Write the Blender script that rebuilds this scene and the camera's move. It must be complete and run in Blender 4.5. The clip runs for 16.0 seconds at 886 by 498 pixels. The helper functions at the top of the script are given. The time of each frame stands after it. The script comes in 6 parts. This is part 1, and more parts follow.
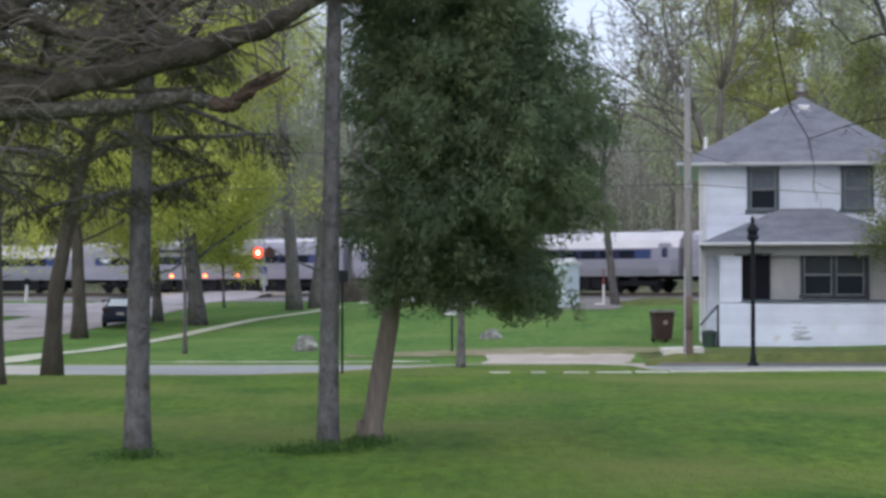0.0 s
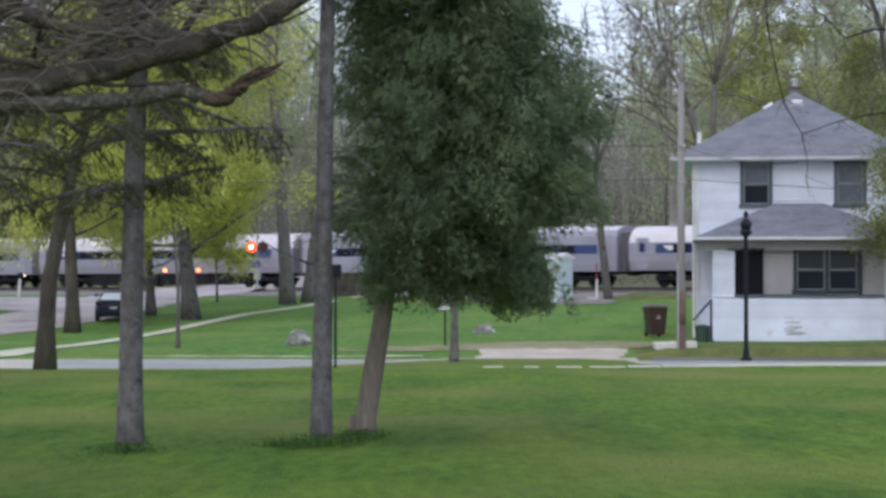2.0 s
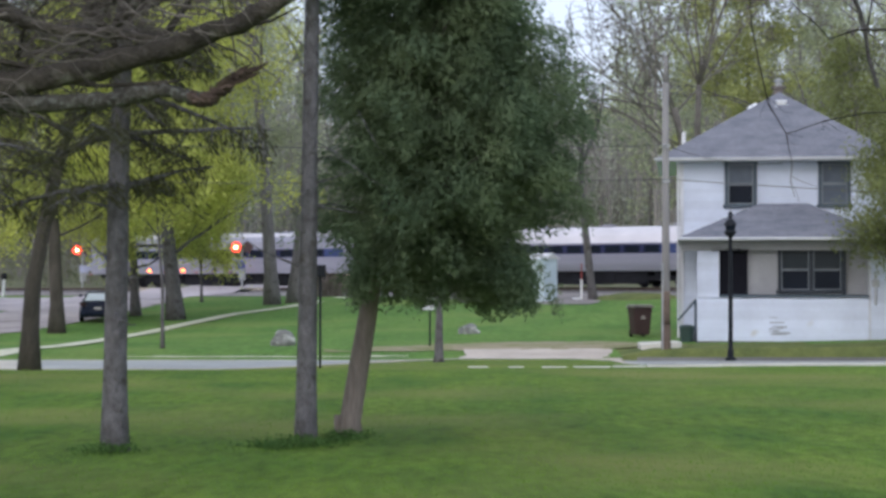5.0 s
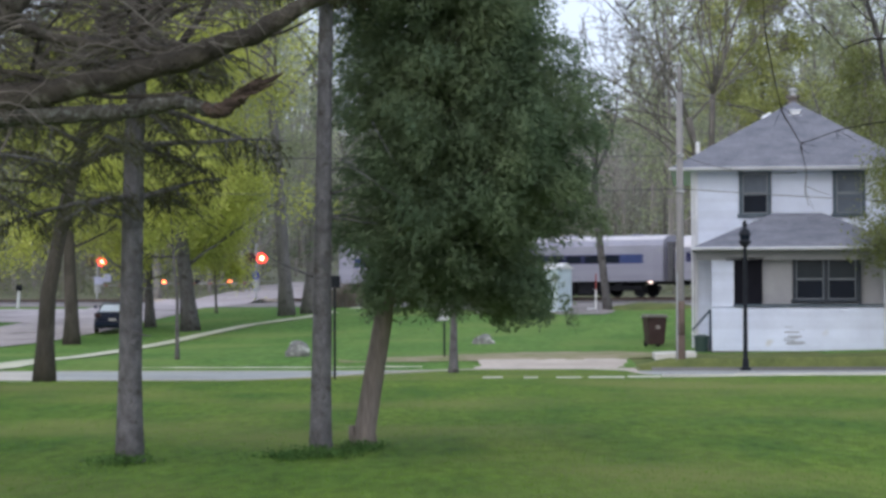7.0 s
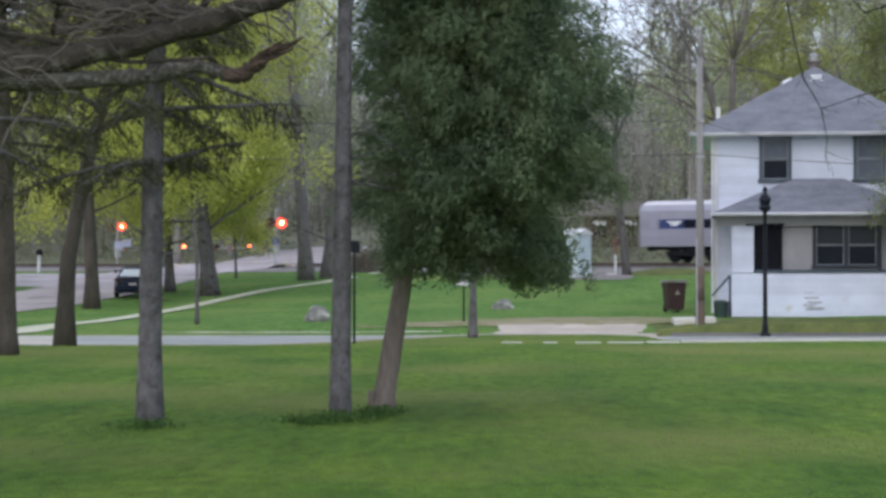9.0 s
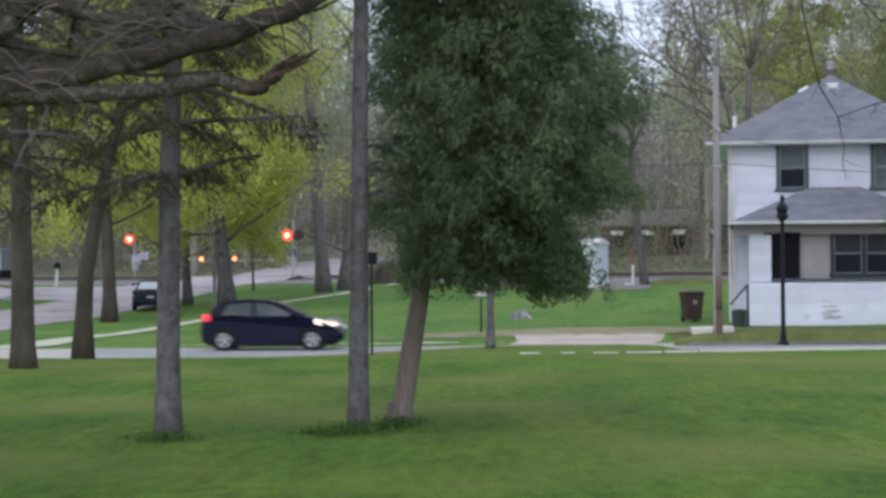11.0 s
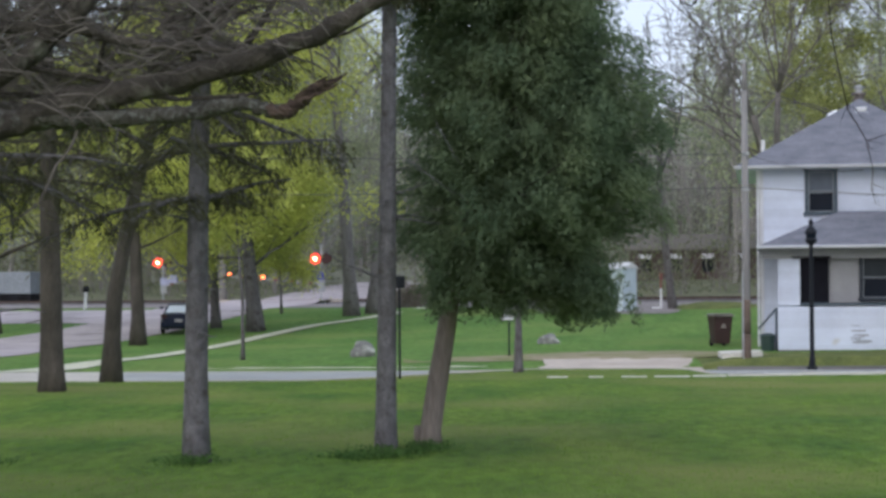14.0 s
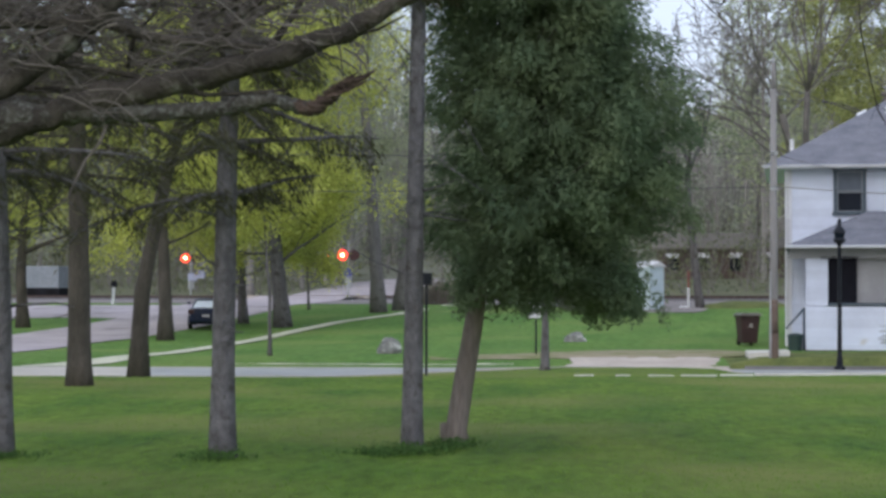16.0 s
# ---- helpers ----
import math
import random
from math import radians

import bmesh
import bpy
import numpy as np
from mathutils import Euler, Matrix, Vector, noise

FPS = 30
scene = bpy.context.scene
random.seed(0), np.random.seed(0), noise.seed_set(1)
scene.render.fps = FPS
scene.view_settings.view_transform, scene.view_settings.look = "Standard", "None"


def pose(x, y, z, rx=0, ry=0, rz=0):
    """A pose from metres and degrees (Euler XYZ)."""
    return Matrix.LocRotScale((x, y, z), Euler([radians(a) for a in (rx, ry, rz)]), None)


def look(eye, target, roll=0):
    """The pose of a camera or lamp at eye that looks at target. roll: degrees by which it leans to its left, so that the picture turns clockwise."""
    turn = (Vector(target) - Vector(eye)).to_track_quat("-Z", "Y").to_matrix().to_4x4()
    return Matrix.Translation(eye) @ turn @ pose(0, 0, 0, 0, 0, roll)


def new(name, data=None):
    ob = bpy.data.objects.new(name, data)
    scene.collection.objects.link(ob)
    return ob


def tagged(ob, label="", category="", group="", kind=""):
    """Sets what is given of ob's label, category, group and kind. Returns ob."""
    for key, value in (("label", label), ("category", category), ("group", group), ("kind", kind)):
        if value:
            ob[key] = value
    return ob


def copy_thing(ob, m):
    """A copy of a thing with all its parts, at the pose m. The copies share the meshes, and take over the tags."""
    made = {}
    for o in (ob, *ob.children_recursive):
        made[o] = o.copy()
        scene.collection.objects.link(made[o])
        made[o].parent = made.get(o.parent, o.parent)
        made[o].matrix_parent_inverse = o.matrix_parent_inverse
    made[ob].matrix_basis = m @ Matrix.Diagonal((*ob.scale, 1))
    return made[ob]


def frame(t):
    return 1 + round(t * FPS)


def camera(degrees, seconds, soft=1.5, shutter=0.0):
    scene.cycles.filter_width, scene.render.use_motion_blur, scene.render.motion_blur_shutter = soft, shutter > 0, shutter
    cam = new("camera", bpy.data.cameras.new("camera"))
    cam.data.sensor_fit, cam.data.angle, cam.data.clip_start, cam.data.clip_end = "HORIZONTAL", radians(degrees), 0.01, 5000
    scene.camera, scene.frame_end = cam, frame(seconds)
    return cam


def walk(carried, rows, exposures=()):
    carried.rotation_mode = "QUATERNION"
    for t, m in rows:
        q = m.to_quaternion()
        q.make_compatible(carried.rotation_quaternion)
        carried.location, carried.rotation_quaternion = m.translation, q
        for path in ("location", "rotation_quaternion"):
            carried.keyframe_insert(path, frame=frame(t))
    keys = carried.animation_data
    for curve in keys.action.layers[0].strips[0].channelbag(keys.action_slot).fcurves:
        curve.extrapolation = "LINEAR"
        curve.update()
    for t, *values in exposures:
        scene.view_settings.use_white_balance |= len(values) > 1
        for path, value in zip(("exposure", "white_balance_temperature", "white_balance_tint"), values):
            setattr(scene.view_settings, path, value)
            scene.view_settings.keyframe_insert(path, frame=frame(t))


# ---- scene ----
FOV = 24.58
cam = camera(FOV, 16.0, soft=3.2, shutter=0.5)
EYE = 1.6
TILT = 1.7507  # lifts all pitches so that the level line lies below the middle of the view

CAM = [
    (0.0, 0.0000, -0.4138, 0.000), (0.5, 0.1635, -0.2042, -0.108), (1.0, -0.1213, -0.2864, -0.232),
    (1.5, -0.3115, -0.7077, -0.173), (2.0, -0.1893, -0.5698, 0.067), (2.5, -0.2263, -0.6833, 0.149),
    (3.0, -0.4097, -0.3321, 0.036), (3.5, -0.4348, -1.0753, 0.017), (4.0, -0.5110, -0.6106, -0.005),
    (4.2, -0.6989, -0.5632, -0.017), (6.3, -0.4501, -0.5621, 0.136), (6.5, -0.5303, -0.6609, 0.081),
    (7.0, -0.2168, -0.2690, -0.118), (7.5, -0.1979, -0.5070, -0.125), (8.0, -0.0961, -0.7439, -0.135),
    (8.5, -0.1132, -0.9496, 0.034), (9.0, 0.3346, -1.2501, -0.022), (9.2, 0.4983, -1.3612, -0.175),
    (11.3, 0.8451, -0.7042, -0.357), (11.5, 0.9508, -0.5321, -0.200), (12.0, 1.2132, -0.3753, -0.268),
    (12.5, 1.1619, -0.0923, -0.357), (13.0, 1.2603, 0.3151, -0.486), (13.5, 1.4253, -0.1671, -0.374),
    (14.0, 1.5975, -0.2661, -0.328), (14.5, 1.8645, -0.7698, -0.207), (15.0, 1.8907, -0.6200, -0.081),
    (15.5, 2.2641, -0.3927, 0.119), (16.0, 2.3692, -0.3421, 0.097),
]


def aim(yaw, pitch, roll):
    p, w = radians(pitch + TILT), radians(yaw)
    eye = Vector((0, 0, EYE))
    return look(eye, eye + Vector((-math.sin(w) * math.cos(p), math.cos(w) * math.cos(p), math.sin(p))), roll)


walk(cam, [(t, aim(a, b, c)) for t, a, b, c in CAM], exposures=((0.0, 0.50, 5970, 11), (2.0, 0.58, 5970, 11), (4.0, 0.61, 5970, 11), (7.0, 0.59, 5970, 11), (9.0, 0.57, 5970, 11), (12.5, 0.52, 5970, 11), (14.5, 0.49, 5970, 11), (16.0, 0.51, 5970, 11)))

# ---------------------------------------------------------------- light: overcast evening
world = bpy.data.worlds.new("evening_sky")
scene.world = world
world.use_nodes = True
wn = world.node_tree
sky = wn.nodes.new("ShaderNodeTexSky")
sky.sky_type = 'NISHITA'
sky.sun_disc = False
sky.sun_elevation, sky.sun_rotation = radians(28), radians(200)
sky.air_density, sky.dust_density, sky.ozone_density = 1.0, 4.0, 2.0
cloud = wn.nodes.new("ShaderNodeMix")   # a closed, even layer of cloud over the clear sky
cloud.data_type = 'RGBA'
cloud.inputs[0].default_value = 0.7
cloud.inputs["B"].default_value = (5.6, 5.8, 6.5, 1)
wn.links.new(sky.outputs[0], cloud.inputs["A"])
wn.links.new(cloud.outputs["Result"], wn.nodes["Background"].inputs[0])
wn.nodes["Background"].inputs[1].default_value = 0.13
sun_data = bpy.data.lights.new("sun", 'SUN')
sun_data.energy, sun_data.angle, sun_data.color = 0.5, radians(60), (1.0, 0.97, 0.94)
sun = new("sun", sun_data)
sun.matrix_world = look((-20, -50, 60), (0, 0, 0))

# ---------------------------------------------------------------- materials
def mat(name, col, col2=None, scale=4.0, rough=0.8, metal=0.0, bump=0.0, bscale=40.0, spot=None, rand=0.0, island=0.0,
        emit=0.0, stretch=(1, 1, 1), fine=0.35, trans=0.0, spec=0.5):
    """A surface with coarse and fine colour variation, and a fine relief."""
    m = bpy.data.materials.new(name)
    m.use_nodes = True
    n, l = m.node_tree.nodes, m.node_tree.links
    b = n["Principled BSDF"]
    b.inputs["Roughness"].default_value, b.inputs["Metallic"].default_value = rough, metal
    b.inputs["Specular IOR Level"].default_value = spec
    co = n.new("ShaderNodeTexCoord")
    mp = n.new("ShaderNodeMapping")
    mp.inputs["Scale"].default_value = stretch
    l.new(co.outputs["Object"], mp.inputs[0])
    col2 = col2 or tuple(c * 0.75 for c in col)
    big = n.new("ShaderNodeTexNoise")
    big.inputs["Scale"].default_value, big.inputs["Detail"].default_value = scale, 5
    l.new(mp.outputs[0], big.inputs[0])
    ramp = n.new("ShaderNodeValToRGB")
    ramp.color_ramp.elements[0].position, ramp.color_ramp.elements[1].position = 0.32, 0.68
    ramp.color_ramp.elements[0].color, ramp.color_ramp.elements[1].color = (*col2, 1), (*col, 1)
    l.new(big.outputs[0], ramp.inputs[0])
    small = n.new("ShaderNodeTexNoise")
    small.inputs["Scale"].default_value, small.inputs["Detail"].default_value = scale * 9, 4
    l.new(mp.outputs[0], small.inputs[0])
    lift = n.new("ShaderNodeMapRange")
    lift.inputs["To Min"].default_value, lift.inputs["To Max"].default_value = 1 - fine, 1 + fine
    l.new(small.outputs[0], lift.inputs["Value"])
    val = lift.outputs[0]
    for kind, amount in (("rand", rand), ("island", island)):
        if amount:
            src = n.new("ShaderNodeObjectInfo" if kind == "rand" else "ShaderNodeNewGeometry").outputs["Random" if kind == "rand" else "Random Per Island"]
            r = n.new("ShaderNodeMapRange")
            r.inputs["To Min"].default_value, r.inputs["To Max"].default_value = 1 - amount, 1 + amount
            l.new(src, r.inputs["Value"])
            mu = n.new("ShaderNodeMath")
            mu.operation = 'MULTIPLY'
            l.new(val, mu.inputs[0]), l.new(r.outputs[0], mu.inputs[1])
            val = mu.outputs[0]
    mul = n.new("ShaderNodeVectorMath")
    mul.operation = 'SCALE'
    l.new(ramp.outputs[0], mul.inputs[0]), l.new(val, mul.inputs["Scale"])
    out = mul.outputs[0]
    if spot:  # stains with a shape of their own
        sp = n.new("ShaderNodeTexNoise")
        sp.inputs["Scale"].default_value, sp.inputs["Detail"].default_value = spot[1], 3
        l.new(co.outputs["Object"], sp.inputs[0])
        rr = n.new("ShaderNodeMapRange")
        rr.inputs["From Min"].default_value, rr.inputs["From Max"].default_value = spot[2], spot[2] + (spot[3] if len(spot) > 3 else 0.12)
        l.new(sp.outputs[0], rr.inputs["Value"])
        mx = n.new("ShaderNodeMix")
        mx.data_type = 'RGBA'
        l.new(rr.outputs[0], mx.inputs[0]), l.new(out, mx.inputs["A"])
        mx.inputs["B"].default_value = (*spot[0], 1)
        out = mx.outputs["Result"]
    l.new(out, b.inputs["Base Color"])
    if bump:
        bn = n.new("ShaderNodeTexNoise")
        bn.inputs["Scale"].default_value, bn.inputs["Detail"].default_value = bscale, 4
        l.new(mp.outputs[0], bn.inputs[0])
        bp = n.new("ShaderNodeBump")
        bp.inputs["Strength"].default_value, bp.inputs["Distance"].default_value = bump, 0.05
        l.new(bn.outputs[0], bp.inputs["Height"]), l.new(bp.outputs[0], b.inputs["Normal"])
    if trans:
        tr = n.new("ShaderNodeBsdfTranslucent")
        l.new(out, tr.inputs[0])
        ms = n.new("ShaderNodeMixShader")
        ms.inputs[0].default_value = trans
        l.new(b.outputs[0], ms.inputs[1]), l.new(tr.outputs[0], ms.inputs[2])
        l.new(ms.outputs[0], n["Material Output"].inputs[0])
    if emit:
        b.inputs["Emission Color"].default_value = (*col, 1)
        b.inputs["Emission Strength"].default_value = emit
    return m


M = dict(
    grass=mat("grass", (0.134, 0.201, 0.031), (0.067, 0.134, 0.022), 0.6, 0.95, bump=0.9, bscale=22, fine=0.75, spot=((0.175, 0.20, 0.056), 0.13, 0.46, 0.2), spec=0.1, stretch=(1.2, 0.35, 1)),
    lawn=mat("far_lawn", (0.14, 0.236, 0.056), (0.09, 0.183, 0.042), 0.4, 0.95, bump=0.9, bscale=22, fine=0.5, spot=((0.17, 0.24, 0.065), 0.16, 0.50, 0.2), spec=0.1, stretch=(1.2, 0.4, 1)),
    blade=mat("grass_blade", (0.21, 0.325, 0.052), (0.132, 0.248, 0.04), 0.36, 0.9, island=0.12, fine=0.2, trans=0.5, spec=0.1),
    weed=mat("weed", (0.085, 0.155, 0.042), (0.055, 0.11, 0.03), 2, 0.9, island=0.4, trans=0.2, spec=0.1),
    asphalt=mat("asphalt", (0.47, 0.42, 0.43), (0.345, 0.31, 0.318), 0.35, 0.9, bump=0.3, bscale=80, fine=0.2, spot=((0.23, 0.215, 0.21), 0.45, 0.58), spec=0.2),
    street=mat("street_asphalt", (0.375, 0.39, 0.375), (0.295, 0.305, 0.295), 0.3, 0.85, bump=0.3, bscale=80, fine=0.15, spec=0.3),
    gravel=mat("gravel", (0.285, 0.26, 0.25), (0.20, 0.185, 0.175), 0.4, 0.95, bump=0.8, bscale=30, fine=0.4, spec=0.2),
    ballast=mat("ballast", (0.16, 0.15, 0.15), (0.10, 0.095, 0.095), 1.5, 0.95, bump=1.0, bscale=14, fine=0.5, spec=0.2),
    concrete=mat("concrete", (0.52, 0.49, 0.43), (0.42, 0.40, 0.35), 0.5, 0.9, bump=0.2, bscale=60, fine=0.15, spec=0.2),
    path=mat("pale_path", (0.62, 0.61, 0.47), (0.47, 0.48, 0.35), 1.2, 0.9, bump=0.2, fine=0.2, spec=0.2),
    slab=mat("pale_slab", (0.66, 0.64, 0.58), (0.55, 0.53, 0.48), 0.8, 0.9, bump=0.2, fine=0.12, spec=0.2),
    drive=mat("driveway_concrete", (0.55, 0.485, 0.415), (0.42, 0.365, 0.31), 0.9, 0.9, bump=0.2, bscale=60, fine=0.15, spec=0.2),
    scrub=mat("scrub_ground", (0.19, 0.19, 0.125), (0.12, 0.135, 0.08), 0.5, 0.95, bump=0.6, fine=0.35, spec=0.1),
    # tone of hazy woods painted on bare ground
    woodfloor=mat("wood_slope", (0.25, 0.25, 0.19), (0.19, 0.195, 0.145), 0.08, 0.95, bump=0.8, bscale=0.8, fine=0.3, spec=0.05),
    dirt=mat("dirt", (0.35, 0.295, 0.215), (0.20, 0.215, 0.09), 0.8, 0.95, bump=0.5, fine=0.3, spec=0.1),
    bark=mat("bark", (0.172, 0.16, 0.165), (0.105, 0.097, 0.098), 3, 0.95, bump=1.0, bscale=16, fine=0.5, stretch=(1, 1, 0.25), spot=((0.075, 0.068, 0.064), 4.0, 0.53, 0.14), spec=0.1),
    bark_scaly=mat("scaly_bark", (0.20, 0.19, 0.198), (0.108, 0.102, 0.105), 8, 0.95, bump=1.0, bscale=22, fine=0.4, stretch=(1, 1, 0.6), spot=((0.085, 0.078, 0.07), 7, 0.57, 0.16), spec=0.1),
    verge=mat("dry_verge", (0.165, 0.185, 0.062), (0.10, 0.125, 0.045), 1.3, 0.95, bump=0.8, bscale=22, fine=0.4, spec=0.1),
    lane=mat("dark_lane", (0.21, 0.205, 0.20), (0.135, 0.132, 0.128), 0.4, 0.95, bump=0.3, bscale=60, fine=0.2, spec=0.02, stretch=(0.3, 2, 1)),
    # lighter copy of the bark: haze before the oaks is put into the colour
    bark_haze=mat("haze_bark", (0.24, 0.222, 0.222), (0.155, 0.143, 0.142), 3, 0.95, bump=1.0, bscale=16, fine=0.5, stretch=(1, 1, 0.25), spot=((0.12, 0.11, 0.105), 3.0, 0.55, 0.14), spec=0.1),
    bark_brown=mat("bark_brown", (0.25, 0.212, 0.185), (0.145, 0.123, 0.108), 3, 0.95, bump=1.0, bscale=16, fine=0.4, stretch=(1, 1, 0.2), spec=0.1),
    bark_mid=mat("grey_brown_bark", (0.20, 0.182, 0.165), (0.13, 0.118, 0.107), 2, 0.95, fine=0.3, spec=0.1),
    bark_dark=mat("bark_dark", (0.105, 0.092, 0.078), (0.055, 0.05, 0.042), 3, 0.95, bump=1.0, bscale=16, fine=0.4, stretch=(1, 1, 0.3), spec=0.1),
    # far bark is paled and greyed in place of haze
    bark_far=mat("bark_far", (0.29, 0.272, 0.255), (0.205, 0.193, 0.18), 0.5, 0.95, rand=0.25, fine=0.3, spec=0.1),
    dead=mat("dead_limb", (0.088, 0.078, 0.065), (0.042, 0.038, 0.032), 4, 0.95, bump=1.0, bscale=25, fine=0.4, spot=((0.16, 0.155, 0.13), 5, 0.58, 0.12), spec=0.1),
    lichen=mat("lichen_limb", (0.10, 0.095, 0.08), (0.05, 0.046, 0.04), 5, 0.95, bump=1.0, bscale=25, fine=0.5, spot=((0.165, 0.175, 0.155), 27, 0.50, 0.25), spec=0.1),
    torn=mat("torn_wood", (0.115, 0.084, 0.068), (0.028, 0.021, 0.018), 9, 0.9, bump=1.0, bscale=30, stretch=(0.5, 1, 1.5), spec=0.1),
    twigdark=mat("dark_twig", (0.045, 0.04, 0.036), (0.03, 0.027, 0.025), 3, 0.95, spec=0.1),
    darktrim=mat("dark_window_trim", (0.035, 0.043, 0.055), (0.026, 0.032, 0.042), 2, 0.6, fine=0.1, spec=0.2),
    twig=mat("twig", (0.175, 0.155, 0.14), (0.10, 0.088, 0.08), 2, 0.95, island=0.3, spec=0.1),
    cedar=mat("cedar_leaf", (0.20, 0.25, 0.132), (0.108, 0.158, 0.093), 1.2, 0.85, island=0.10, fine=0.15, trans=0.4, spec=0.1),
    needle=mat("needle", (0.12, 0.12, 0.062), (0.07, 0.072, 0.042), 1.1, 0.85, island=0.4, fine=0.3, trans=0.4, spec=0.1),
    spring=mat("spring_leaf", (0.64, 0.65, 0.165), (0.32, 0.36, 0.10), 0.45, 0.8, island=0.3, fine=0.25, trans=0.5, spec=0.1),
    # far leaves carry distance haze in their greyed base colour
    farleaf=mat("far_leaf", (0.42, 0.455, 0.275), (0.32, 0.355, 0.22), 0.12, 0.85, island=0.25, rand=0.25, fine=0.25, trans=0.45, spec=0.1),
    oliveleaf=mat("olive_leaf", (0.25, 0.275, 0.105), (0.17, 0.195, 0.075), 0.4, 0.85, island=0.3, fine=0.25, trans=0.45, spec=0.1),
    goldleaf=mat("gold_leaf", (0.42, 0.44, 0.165), (0.29, 0.32, 0.125), 0.3, 0.85, island=0.3, fine=0.25, trans=0.45, spec=0.1),
    brushleaf=mat("brush_leaf", (0.20, 0.22, 0.12), (0.14, 0.15, 0.09), 0.3, 0.85, island=0.4, fine=0.25, trans=0.4, spec=0.1),
    # the farthest leaves are greyed most, as painted haze
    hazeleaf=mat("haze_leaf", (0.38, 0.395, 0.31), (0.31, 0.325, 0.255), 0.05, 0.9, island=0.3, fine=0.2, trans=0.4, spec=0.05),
    siding=mat("white_siding", (0.64, 0.69, 0.80), (0.54, 0.58, 0.685), 0.8, 0.6, rand=0.05, fine=0.06, spot=((0.50, 0.48, 0.44), 0.9, 0.69), spec=0.3),
    scuff=mat("worn_paint", (0.40, 0.42, 0.47), (0.30, 0.31, 0.34), 5, 0.8, fine=0.3, spec=0.2),
    trim=mat("white_trim", (0.66, 0.67, 0.71), (0.52, 0.53, 0.56), 1.2, 0.6, fine=0.08, spec=0.3),
    # greyed cream: shade under the porch roof is put into this colour
    cream=mat("shade_greyed_cream", (0.34, 0.34, 0.355), (0.27, 0.27, 0.285), 1.2, 0.7, fine=0.08, spec=0.2),
    wintrim=mat("blue_grey_trim", (0.07, 0.095, 0.12), (0.055, 0.075, 0.095), 2, 0.6, fine=0.1, spec=0.3),
    sash=mat("sash", (0.18, 0.20, 0.225), (0.14, 0.158, 0.178), 2, 0.5, fine=0.1, spec=0.3),
    pane=mat("dark_pane", (0.012, 0.016, 0.026), (0.009, 0.012, 0.019), 1, 0.2, fine=0.1, spec=0.08),
    shingle=mat("shingle", (0.205, 0.21, 0.24), (0.14, 0.147, 0.175), 1.4, 0.9, bump=0.7, bscale=9, fine=0.45, stretch=(1, 1, 3), spec=0.2),
    footing=mat("footing", (0.12, 0.10, 0.09), (0.08, 0.07, 0.06), 3, 0.9),
    brick=mat("chimney_brick", (0.24, 0.21, 0.20), (0.17, 0.15, 0.145), 6, 0.9, bump=0.6, spec=0.2),
    brightwhite=mat("bright_white_metal", (0.88, 0.90, 0.93), (0.80, 0.82, 0.85), 2, 0.4, fine=0.03),
    metal_white=mat("white_metal", (0.75, 0.75, 0.76), (0.62, 0.62, 0.63), 2, 0.4, fine=0.08),
    black=mat("black_iron", (0.016, 0.018, 0.024), (0.010, 0.012, 0.016), 4, 0.5, fine=0.2, spec=0.15),
    darkgreen=mat("dark_green_plastic", (0.03, 0.06, 0.05), (0.02, 0.04, 0.035), 3, 0.5),
    brown=mat("brown_plastic", (0.048, 0.022, 0.021), (0.034, 0.016, 0.015), 3, 0.65, fine=0.1),
    # lighter than the tub: the sheen on the lid is painted in
    lid=mat("bin_lid_sheen", (0.22, 0.20, 0.18), (0.15, 0.135, 0.12), 3, 0.4),
    darkscreen=mat("dark_screen", (0.012, 0.012, 0.017), None, 3, 0.9, spec=0.1),
    greymark=mat("grey_mark", (0.5, 0.47, 0.45)),
    polewood=mat("pole_wood", (0.31, 0.30, 0.295), (0.22, 0.21, 0.205), 2, 0.95, bump=0.6, bscale=20, stretch=(1, 1, 0.08), fine=0.25, spec=0.1),
    polefoot=mat("pole_foot", (0.17, 0.13, 0.105), (0.10, 0.075, 0.06), 2, 0.95, fine=0.3, spec=0.1),
    wire=mat("wire", (0.10, 0.10, 0.105)),
    rock=mat("boulder", (0.29, 0.29, 0.275), (0.14, 0.14, 0.135), 3, 0.9, bump=1.0, bscale=7, fine=0.35, spot=((0.5, 0.5, 0.46), 4, 0.56, 0.1), spec=0.2),
    steel=mat("stainless_steel", (0.34, 0.33, 0.40), (0.28, 0.27, 0.335), 0.6, 0.42, metal=0.35, fine=0.08, stretch=(0.2, 1, 3)),
    # pinkish white: the highlight on the roofs is put into the colour
    roofwhite=mat("coach_roof_highlight", (0.70, 0.66, 0.68), (0.58, 0.55, 0.57), 0.5, 0.35, metal=0.2, fine=0.06),
    roofgrey=mat("coach_roof_grey", (0.36, 0.355, 0.42), (0.30, 0.295, 0.35), 0.5, 0.45, metal=0.3, fine=0.08),
    band=mat("window_band", (0.036, 0.038, 0.10), (0.026, 0.028, 0.075), 1, 0.3, fine=0.1, spec=0.15),
    blue=mat("blue_stripe", (0.03, 0.05, 0.17), (0.024, 0.04, 0.135), 2, 0.4, fine=0.08),
    gangway=mat("gangway_rubber", (0.13, 0.13, 0.14), (0.09, 0.09, 0.10), 3, 0.7),
    under=mat("underframe", (0.022, 0.022, 0.027), (0.013, 0.013, 0.016), 2, 0.9, fine=0.3, spec=0.1),
    rust=mat("rail_steel", (0.12, 0.085, 0.07), (0.07, 0.05, 0.045), 3, 0.6, metal=0.4),
